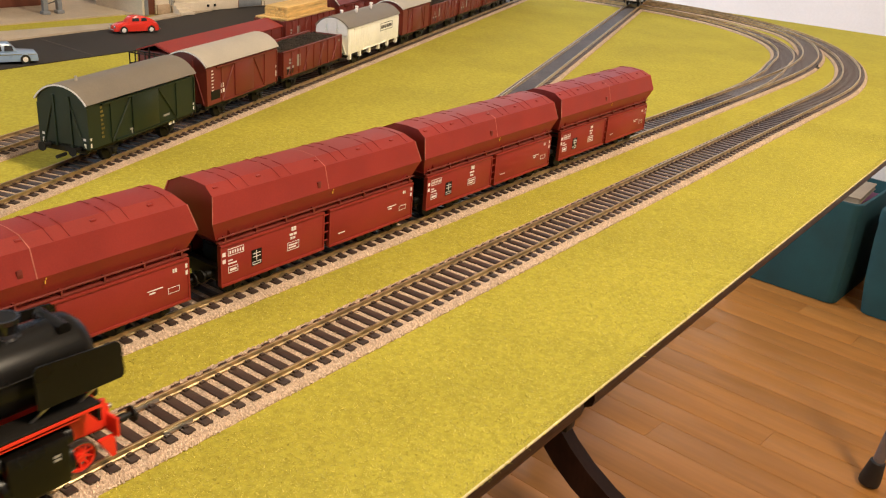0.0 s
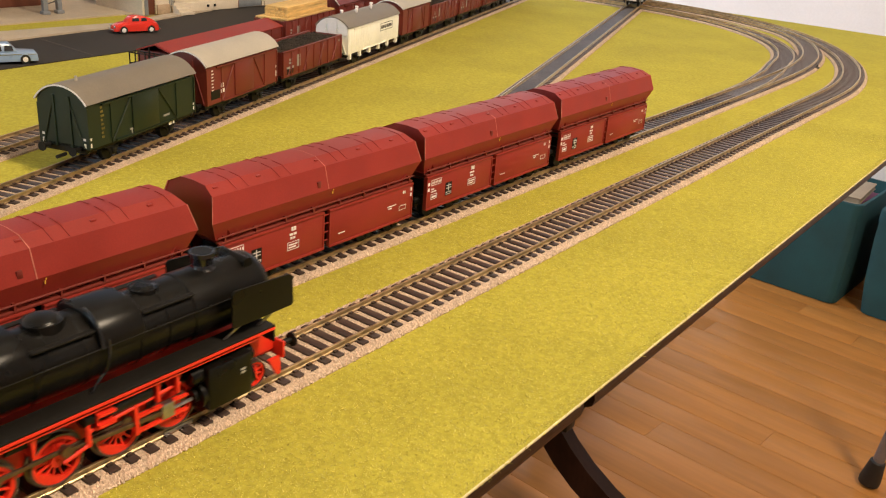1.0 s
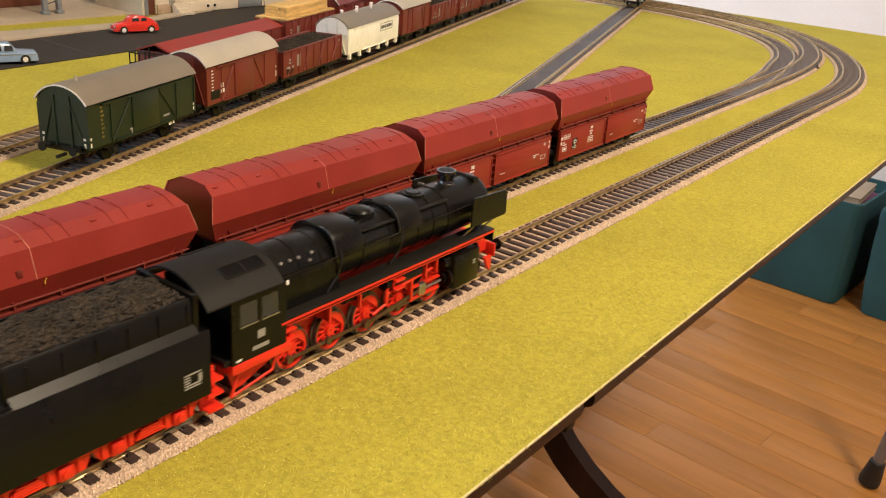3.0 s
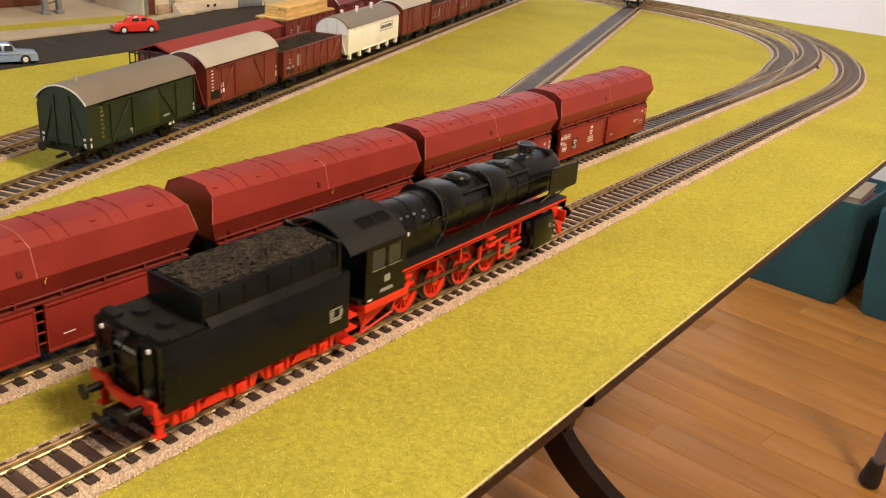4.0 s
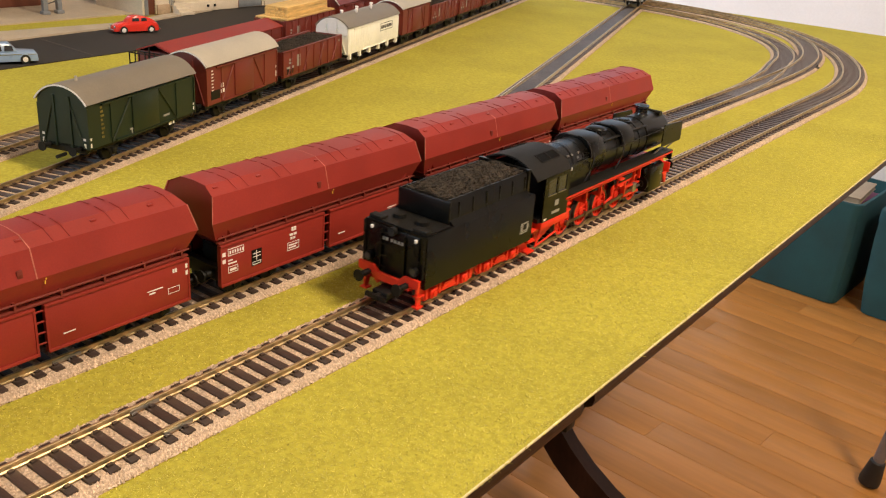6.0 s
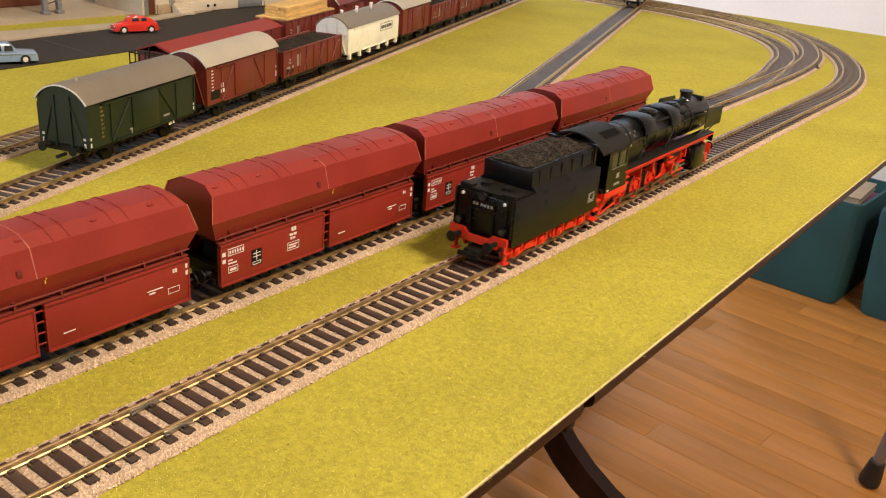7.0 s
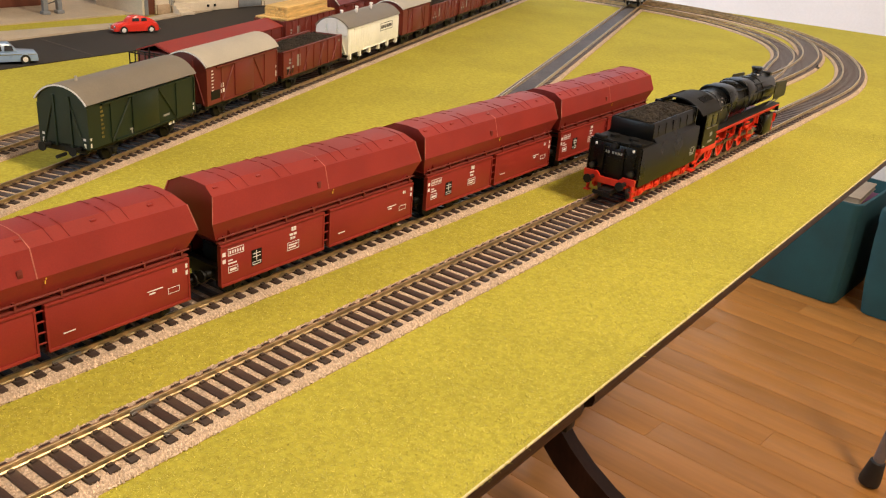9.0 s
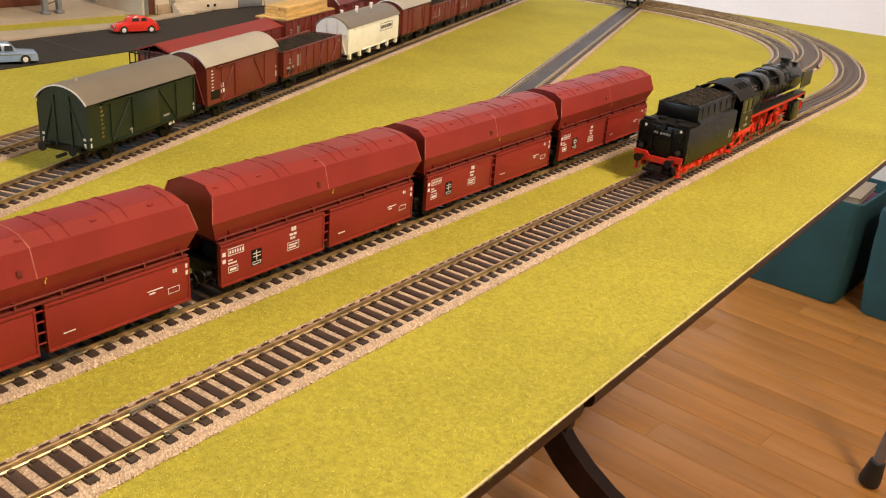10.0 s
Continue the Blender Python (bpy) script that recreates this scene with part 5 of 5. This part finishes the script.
# ---- the street, cars and houses at the back of the layout ----
def sheet(name, pts, z0, z1, material, label, category):
    bm = B()
    loft(bm, [[(x, y, z) for x, y in pts] for z in (z0, z1)])
    return tagged(part(name, bm, material), label, category, kind="structure")


sheet("road", [(-0.500, 0.25), (-0.503, 0.53), (-0.518, 0.706), (-0.580, 0.967), (-0.680, 1.30), (-0.780, 1.30), (-0.700, 1.10), (-0.690, 0.950), (-0.655, 0.834), (-0.620, 0.713), (-0.606, 0.586), (-0.598, 0.25)], ZG - 0.001, ZG + 0.0008, M["asphalt"], "dark brown-black card road across the layout", "road")
seam_bm = B()
loft(seam_bm, [[(-0.606, 0.6240, z), (-0.606, 0.6256, z), (-0.513, 0.6226, z), (-0.513, 0.6210, z)] for z in (ZG + 0.0008, ZG + 0.0011)])
part("road_seam", seam_bm, mat("road_seam", (0.07, 0.055, 0.045), 0.8, vary=0.2), bpy.data.objects["road"])
sheet("pavement", [(-0.5985, 0.25), (-0.6065, 0.586), (-0.6205, 0.713), (-0.6555, 0.834), (-0.668, 0.880), (-0.668, 0.815), (-0.640, 0.742), (-0.649, 0.610), (-0.640, 0.25)], ZG - 0.001, ZG + 0.0024, M["pave"], "beige pavement strip beside the road", "pavement")
sheet("forecourt", [(-0.688, 0.25), (-0.688, 0.630), (-0.690, 0.775), (-0.6745, 0.780), (-0.6745, 1.20), (-1.10, 1.20), (-1.10, 0.25)], ZG - 0.001, ZG + 0.0016, M["pave"], "pale paved forecourt before the houses", "pavement")


def car(name, label, paint, length, width, lower, cabin, wheelbase, r, extra):
    """A small moulded car. lower and cabin: (y, z, half width) stations from the rear to the front, for the body and the roof."""
    c = thing(name, label, "toy car", "cars on the road")

    def hull(stations, z_low, squash):
        bm, rings = B(), []
        for y, z, hw in stations:
            rings.append([(hw, y, z_low), (hw * 1.03, y, z_low + (z - z_low) * 0.55), (hw * 0.94, y, z_low + (z - z_low) * 0.88), (hw * squash, y, z),
                          (-hw * squash, y, z), (-hw * 0.94, y, z_low + (z - z_low) * 0.88), (-hw * 1.03, y, z_low + (z - z_low) * 0.55), (-hw, y, z_low)])
        return loft(bm, rings)
    part("body", hull(lower, 0.0022, 0.72), paint, c)
    bm, rings = B(), []
    for y, zb, zt, hw in cabin:
        rings.append([(hw, y, zb), (hw * 0.93, y, zb + (zt - zb) * 0.6), (hw * 0.80, y, zb + (zt - zb) * 0.93), (hw * 0.5, y, zt), (-hw * 0.5, y, zt), (-hw * 0.80, y, zb + (zt - zb) * 0.93), (-hw * 0.93, y, zb + (zt - zb) * 0.6), (-hw, y, zb)])
    part("roof", loft(bm, rings), paint, c)
    for s in (-1, 1):
        for e in (-1, 1):
            wh = part("wheel", rod(B(), (s * (width / 2 - 0.0020), 0, 0), (s * (width / 2 + 0.0009), 0, 0), r, n=20), M["rubber"], c, at=pose(0, e * wheelbase / 2, r))
            part("hubcap", rod(B(), (s * (width / 2 + 0.0009), 0, 0), (s * (width / 2 + 0.0013), 0, 0), r * 0.58, r * 0.45, n=16), M["white"], wh, "pale hubcap")
            hood = B()
            k = 14
            loft(hood, [[(x, e * wheelbase / 2 + math.cos(math.pi * i / k) * q, r + math.sin(math.pi * i / k) * q) for i in range(k + 1)] for x, q in ((s * (width / 2 - 0.0030), r * 1.30), (s * (width / 2 + 0.0011), r * 1.26), (s * (width / 2 + 0.0011), r * 1.08))], close=False, caps=False)
            part("wheel_arch", hood, paint, c)
    for y0, y1, z0, z1, hw0, hw1 in extra:
        for s in (-1, 1):
            gl = B()
            loft(gl, [[(s * hw0, y0 + 0.0004, z0), (s * hw0, y1 - 0.0004, z0), (s * hw1, y1 - 0.0012, z1), (s * hw1, y0 + 0.0008, z1)], [(s * (hw0 + 0.0004), y0 + 0.0004, z0), (s * (hw0 + 0.0004), y1 - 0.0004, z0), (s * (hw1 + 0.0004), y1 - 0.0012, z1), (s * (hw1 + 0.0004), y0 + 0.0008, z1)]])
            part("side_window", gl, M["glass"], c)
    front, rear = lower[-1][0], lower[0][0]
    for y, d in ((front, 1), (rear, -1)):
        part("bumper", box(B(), -width * 0.44, width * 0.44, min(y, y + d * 0.0009), max(y, y + d * 0.0009), 0.0030, 0.0042, 0.0003), M["chrome"], c)
    for s in (-1, 1):
        part("headlight", ball(B(), (s * width * 0.36, front - 0.0012, 0.0066), 0.0013, 1, 0.8, 1, 10), M["chrome"], c)
    return c


beetle = car("beetle_car", "bright red rounded small model car on the road", M["carred"], 0.0468, 0.0177,
             [(-0.0234, 0.0050, 0.0050), (-0.0225, 0.0075, 0.0066), (-0.0195, 0.0102, 0.0078), (-0.0130, 0.0118, 0.0085), (0.0, 0.0112, 0.0086), (0.0110, 0.0106, 0.0082), (0.0175, 0.0092, 0.0072), (0.0215, 0.0070, 0.0060), (0.0232, 0.0046, 0.0046)],
             [(-0.0222, 0.0080, 0.0088, 0.0048), (-0.0185, 0.0088, 0.0122, 0.0060), (-0.0130, 0.0098, 0.0150, 0.0069), (-0.0070, 0.0104, 0.0166, 0.0073), (-0.0010, 0.0106, 0.0171, 0.0074), (0.0040, 0.0104, 0.0164, 0.0072), (0.0072, 0.0102, 0.0140, 0.0068), (0.0092, 0.0100, 0.0112, 0.0066)],
             0.0276, 0.0037, [(-0.0110, -0.0040, 0.0120, 0.0148, 0.0069, 0.0064), (-0.0030, 0.0050, 0.0120, 0.0148, 0.0071, 0.0065)])
beetle.matrix_basis = pose(-0.5925, 0.7200, ZG + 0.0009, 0, 0, 164)
estate = car("estate_car", "pale grey-blue model estate car on the road", M["carblue"], 0.0503, 0.0190,
             [(-0.0252, 0.0085, 0.0082), (-0.0240, 0.0098, 0.0092), (-0.0120, 0.0102, 0.0095), (0.0080, 0.0102, 0.0095), (0.0170, 0.0098, 0.0092), (0.0235, 0.0092, 0.0088), (0.0250, 0.0074, 0.0084)],
             [(-0.0245, 0.0098, 0.0104, 0.0084), (-0.0228, 0.0100, 0.0164, 0.0080), (-0.0100, 0.0101, 0.0172, 0.0080), (0.0040, 0.0101, 0.0168, 0.0080), (0.0098, 0.0100, 0.0106, 0.0082)],
             0.0300, 0.0038, [(-0.0215, -0.0110, 0.0110, 0.0158, 0.0081, 0.0073), (-0.0100, -0.0015, 0.0110, 0.0158, 0.0081, 0.0073), (-0.0005, 0.0072, 0.0110, 0.0152, 0.0081, 0.0073)])
for s in (-1, 1):
    part("chrome_strip", box_at(B(), s, 0.0096, 0.0099, -0.0235, 0.0235, 0.0078, 0.0083), M["chrome"], estate)
estate.matrix_basis = pose(-0.5245, 0.5470, ZG + 0.0009, 0, 0, -22)

# a plastered house with a stone plinth, steps and doors
house = thing("plastered_house", "cream plastered model house with stone plinth and steps", "house")
HX, Z0 = -0.672, ZG + 0.0016


def facing(name, x0, x1, y0, y1, z0, z1, material, owner, label="", bevel=0.0003):
    return part(name, box(B(), HX + x0, HX + x1, y0, y1, Z0 + z0, Z0 + z1, bevel), material, owner, label)


wl = B()
for y0, y1, z0, z1 in ((0.786, 0.7935, 0, 0.08), (0.8035, 0.8220, 0, 0.08), (0.8220, 0.8300, 0.020, 0.08), (0.7935, 0.8035, 0.030, 0.08), (0.8300, 0.9240, 0, 0.08), (0.9240, 0.9620, 0.032, 0.08), (0.9620, 1.13, 0, 0.08), (0.8220, 0.8300, 0.0, 0.0085)):
    box(wl, HX - 0.003, HX, y0, y1, Z0 + z0, Z0 + z1)
box(wl, HX - 0.090, HX - 0.087, 0.786, 1.13, Z0, Z0 + 0.08)
for y in (0.786, 1.127):
    box(wl, HX - 0.087, HX - 0.003, y, y + 0.003, Z0, Z0 + 0.08)
part("wall", wl, M["plaster"], house)
facing("plinth", 0.0003, 0.0022, 0.8045, 0.8215, 0, 0.0105, M["stone"], house, "brown stone plinth")
facing("plinth", 0.0003, 0.0040, 0.8420, 0.9200, 0, 0.0105, M["plaster"], house, "pale projecting plinth")
facing("plinth", 0.0003, 0.0022, 0.9650, 1.1250, 0, 0.0105, M["plaster"], house)
facing("front_door", -0.0025, -0.0010, 0.7940, 0.8030, 0, 0.0295, M["door"], house, "brown wooden house door")
facing("door_jamb", 0.0003, 0.0016, 0.7885, 0.7930, 0, 0.0310, M["greydoor"], house, "grey door post")
facing("window", -0.0020, -0.0012, 0.8222, 0.8298, 0.0086, 0.0199, M["greydoor"], house, "small grey barred window")
for k in range(3):
    facing("window_bar", -0.0010, -0.0004, 0.8238 + k * 0.0024, 0.8244 + k * 0.0024, 0.0087, 0.0198, M["plaster"], house)
facing("garage_door", -0.0025, -0.0010, 0.9245, 0.9615, 0, 0.0315, M["greydoor"], house, "grey slatted garage door")
for k in range(4):
    facing("door_slat", -0.0009, -0.0004, 0.9250, 0.9610, 0.002 + k * 0.0070, 0.0080 + k * 0.0070, M["greydoor"], house)
for y in (0.8720, 0.8820):
    facing("vent_hole", 0.0041, 0.0046, y, y + 0.0036, 0.0042, 0.0072, M["black"], house, "dark cellar vent")
stair = B()
for k in range(4):
    box(stair, HX + 0.0042, HX + 0.0075 + 0.0042 * (3 - k), 0.8230, 0.8415, Z0 + 0.0030 * k, Z0 + 0.0030 * (k + 1) - 0.00002)
part("steps", stair, M["plaster"], house, "pale stone entrance steps")
# Added dark bar standing in for the dark gap beside the garage door.
part("downpipe", rod(B(), (HX + 0.0016, 0.9215, Z0), (HX + 0.0016, 0.9215, Z0 + 0.08), 0.0012), M["door"], house)
hr = B()
loft(hr, [[(HX + 0.006, y, Z0 + 0.079), (HX - 0.045, y, Z0 + 0.118), (HX - 0.096, y, Z0 + 0.079), (HX - 0.096, y, Z0 + 0.082), (HX - 0.045, y, Z0 + 0.121), (HX + 0.006, y, Z0 + 0.082)] for y in (0.780, 1.136)])
part("roof", hr, M["rooftile"], house)

# a workshop with a brown sill and a post-carried canopy
shop = thing("workshop_building", "beige model workshop with brown sill and canopy posts", "building")
SX = -0.782
sw = B()
box(sw, SX - 0.09, SX, 0.42, 0.735, Z0, Z0 + 0.070)
part("wall", sw, M["plaster"], shop)
part("sill_band", box(B(), SX + 0.0003, SX + 0.0030, 0.42, 0.7335, Z0 + 0.0002, Z0 + 0.0125, 0.0004), M["door"], shop, "dark brown base band")
part("roof", box(B(), SX - 0.094, SX + 0.064, 0.416, 0.739, Z0 + 0.0702, Z0 + 0.0750, 0.0005), M["rooftile"], shop)
for x, y in ((-0.7230, 0.7000), (-0.7235, 0.7165)):
    po = B()
    box(po, x - 0.0026, x + 0.0026, y - 0.0026, y + 0.0026, Z0, Z0 + 0.0700, 0.0004)
    box(po, x - 0.0040, x + 0.0040, y - 0.0040, y + 0.0040, Z0, Z0 + 0.0035, 0.0004)
    part("canopy_post", po, M["greydoor"], shop, "grey canopy post")
    for z in (0.010, 0.020, 0.030):
        part("post_brace", rod(B(), (-0.7232, 0.7000, Z0 + z), (-0.7232, 0.7165, Z0 + z + 0.004), 0.0006, n=6), M["greydoor"], shop)

# a pale blue-white trailer parked between the buildings
trailer = thing("parked_trailer", "pale blue and white parked model trailer", "trailer")
part("box_body", box(B(), -0.012, 0.012, -0.030, 0.030, 0.0055, 0.0300, 0.0010), mat("pale_blue_paint", (0.55, 0.66, 0.78), 0.4, vary=0.06, bump=0), trailer)
part("skirt", box(B(), -0.0115, 0.0115, -0.029, 0.029, 0.0030, 0.0054), M["greydoor"], trailer)
for s in (-1, 1):
    for y in (-0.016, 0.016):
        part("wheel", rod(B(), (s * 0.0092, y, 0.0044), (s * 0.0118, y, 0.0044), 0.0044, n=18), M["rubber"], trailer)
trailer.matrix_basis = pose(-0.7480, 0.8180, Z0, 0, 0, 62)

# a silver-grey rail vehicle standing at the end of the spur, and a low strip painting the sheen between the spur's
# rails
railcar = thing("rail_car", "silver-grey rail vehicle standing at the end of the spur", "rail vehicle")
rcb = B()
sweep(rcb, [(0.0148, 0.0100), (0.0152, 0.0240), (0.0140, 0.0380), (0.0090, 0.0440), (-0.0090, 0.0440), (-0.0140, 0.0380), (-0.0152, 0.0240), (-0.0148, 0.0100)], -0.060, 0.060)
part("body", rcb, mat("silver_grey_paint", (0.42, 0.46, 0.52), 0.3, 0.3, vary=0.08, bump=0), railcar)
part("windscreen", box(B(), -0.0115, 0.0115, -0.0608, -0.0600, 0.0215, 0.0345, 0.0003), M["glass"], railcar, "dark end window")
part("front_apron", box(B(), -0.0125, 0.0125, -0.0612, -0.0602, 0.0098, 0.0160, 0.0003), M["white"], railcar, "pale lower apron")
running_gear(railcar, 0.0600, 0.038)
place_yard(railcar, 1.5600, VS)
# Added strip between the spur rails: the grazing reflection is put into its colour.
fill = B()
pts = smooth_line([yard(0.70, VS), yard(1.49, VS)], 0.02)
loft(fill, [[(q.x + n.x * a, q.y + n.y * a, ZR + b) for a, b in ((-0.0070, -0.0030), (-0.0066, -0.0008), (0.0066, -0.0008), (0.0070, -0.0030))] for q, n, _ in lateral(pts)])
tagged(part("rail_infill", fill, mat("painted_grey_sheen", (0.072, 0.062, 0.066), 0.6, 0.0, scale=30, vary=0.5, fine=300, fine_vary=0.25, bump=0.5, dist=0.001)), "added grey-blue strip painting the sheen between the spur rails", "track infill", kind="structure")
# the turnout's lever box beside the far curve
lever = thing("point_lever", "small black turnout lever box on the grass", "point lever")
lb = B()
box(lb, -0.0025, 0.0025, -0.0045, 0.0045, 0, 0.0026, 0.0004)
rod(lb, (0, 0, 0.002), (0.001, 0.0012, 0.0045), 0.0006)
part("lever_box", lb, M["black"], lever)
lever.matrix_basis = pose(-0.0560, 1.2150, ZG)

# ---- on the room's floor: two fabric bins with books, and a chrome leg with a rubber foot ----


def fabric_bin(label, w, d, h, lean):
    b = thing("storage_bin", label, "storage bin", "fabric bins by the wall")
    bm = B()
    n = 10

    def ring(f, z, inset):
        pts = []
        hw, hd, r = w / 2 * f - inset, d / 2 * f - inset, 0.022
        for cx, cy, a0 in ((hw - r, -hd + r, -90), (hw - r, hd - r, 0), (-hw + r, hd - r, 90), (-hw + r, -hd + r, 180)):
            for i in range(5):
                a = radians(a0 + 90 * i / 4)
                sag = 0.006 * math.sin(3.1 * z / h) * (1 if i in (2,) else 0.4)
                pts.append((cx + math.cos(a) * (r + sag), cy + math.sin(a) * (r + sag), z))
        return pts
    loft(bm, [ring(0.93, 0.002, 0), ring(0.95, h * 0.3, -0.003), ring(0.98, h * 0.7, -0.002), ring(1.0, h, 0), ring(1.0, h, 0.006), ring(0.97, h * 0.55, 0.006)])
    part("fabric_body", bm, M["teal"], b)
    hem = B()
    loft(hem, [ring(1.0, h - 0.030, -0.0012), ring(1.0, h - 0.001, -0.0012), ring(1.0, h - 0.001, 0.0004), ring(1.0, h - 0.030, 0.0004)], caps=False)
    part("hem", hem, M["teal"], b, "stitched teal rim")
    return b


bin1 = fabric_bin("teal fabric storage bin holding books and papers", 0.275, 0.27, 0.265, 0)
bin1.matrix_basis = pose(-0.3080, 2.512, 0, 0, 0, -4)
bin2 = fabric_bin("teal fabric storage bin beside the other", 0.275, 0.27, 0.265, 0)
bin2.matrix_basis = pose(0.0050, 2.500, 0, 0, 0, -4)
r6 = random.Random(2)
for k in range(11):
    bk = thing("book", "paperback book lying in the teal bin", "book", "books in the bin")
    m6 = (M["bookblue"], M["paper"], M["bookred"], M["bookblue"], M["paper"])[k % 5]
    tilt = r6.uniform(-8, 8)
    cov = B()
    th = r6.uniform(0.012, 0.024)
    for z0, z1 in ((0, 0.0015), (th - 0.0015, th)):
        box(cov, -0.054, 0.054, -0.085, 0.085, z0, z1, 0.0004)
    box(cov, -0.0545, -0.053, -0.085, 0.085, 0, th)
    part("cover", cov, m6, bk)
    part("pages", box(B(), -0.0525, 0.052, -0.083, 0.083, 0.0016, th - 0.0016), M["paper"], bk)
    stack_k = k % 2
    bk.matrix_basis = pose(-0.370 + 0.118 * stack_k, 2.505 + 0.02 * r6.random(), 0.148 + 0.026 * (k // 2), 0, 0, tilt)

leg = thing("tripod_leg", "slanted grey steel tube leg with a black rubber foot", "stand leg")
foot, top = Vector((0.068, 1.660, 0.0)), Vector((0.135, 1.640, 0.62))
d6 = (top - foot).normalized()
ft = B()
rings6 = []
side6, up6 = d6.cross(Vector((0, 1, 0))).normalized(), None
up6 = d6.cross(side6)
for s6, r7 in ((0.0, 0.0145), (0.002, 0.0172), (0.010, 0.0176), (0.032, 0.0148), (0.048, 0.0126), (0.050, 0.0105)):
    rings6.append([foot + Vector((0, 0, 0.003)) + d6 * s6 + side6 * math.cos(6.2831853 * i / 20) * r7 + up6 * math.sin(6.2831853 * i / 20) * r7 for i in range(20)])
loft(ft, rings6)
part("rubber_foot", ft, M["rubber"], leg, "black rubber foot")
part("tube", rod(B(), foot + d6 * 0.035, top, 0.0095, n=20), M["tubegrey"], leg, "grey steel tube")


# ---- what moves: the engine runs forward along the front track, its wheels and rods turning ----
STEPS = [(0.0, 0.0400), (0.5, 0.0724), (1.0, 0.1044), (1.5, 0.1367), (2.0, 0.1688), (2.5, 0.2006), (4.0, 0.2942), (4.5, 0.3260), (5.0, 0.3575), (5.5, 0.3877),
         (7.0, 0.4814), (7.5, 0.5135), (8.0, 0.5454), (8.5, 0.5776), (9.0, 0.6099), (9.5, 0.6418), (10.0, 0.6738)]


def gone(t):
    return float(np.interp(t, [a for a, _ in STEPS], [b for _, b in STEPS]))


def motions():
    for ob in (loco, tender):
        walk(ob, [(t, pose(0, s, ZR)) for t, s in STEPS])
    times = [k / 10 for k in range(101)]
    for wh, x, y, r, side, start in spinning:
        flip = Matrix.Rotation(math.pi if side < 0 else 0, 4, "Z")
        rows = []
        for t in times:
            a = -gone(t) / r + radians(start)
            rows.append((t, Matrix.Translation((x, y, r)) @ Matrix.Rotation(a, 4, "X") @ flip))
        walk(wh, rows)
    for kind, ob, s in sweeping:
        rows = []
        for t in times:
            a = -gone(t) / RD + radians(90 if s < 0 else 0)
            py, pz = -math.sin(a) * CRANK, math.cos(a) * CRANK
            if kind == "side":
                rows.append((t, pose(s * 0.0114, py, RD + pz)))
            else:
                lift = math.asin((0.0090 - RD - pz) / 0.033)
                hy = DRIVE[2] + py + 0.033 * math.cos(lift)
                if kind == "main":
                    rows.append((t, Matrix.Translation((s * 0.0126, DRIVE[2] + py, RD + pz)) @ Matrix.Rotation(lift, 4, "X")))
                else:
                    rows.append((t, pose(s * 0.0126, hy, 0.0090)))
        walk(ob, rows)


motions()
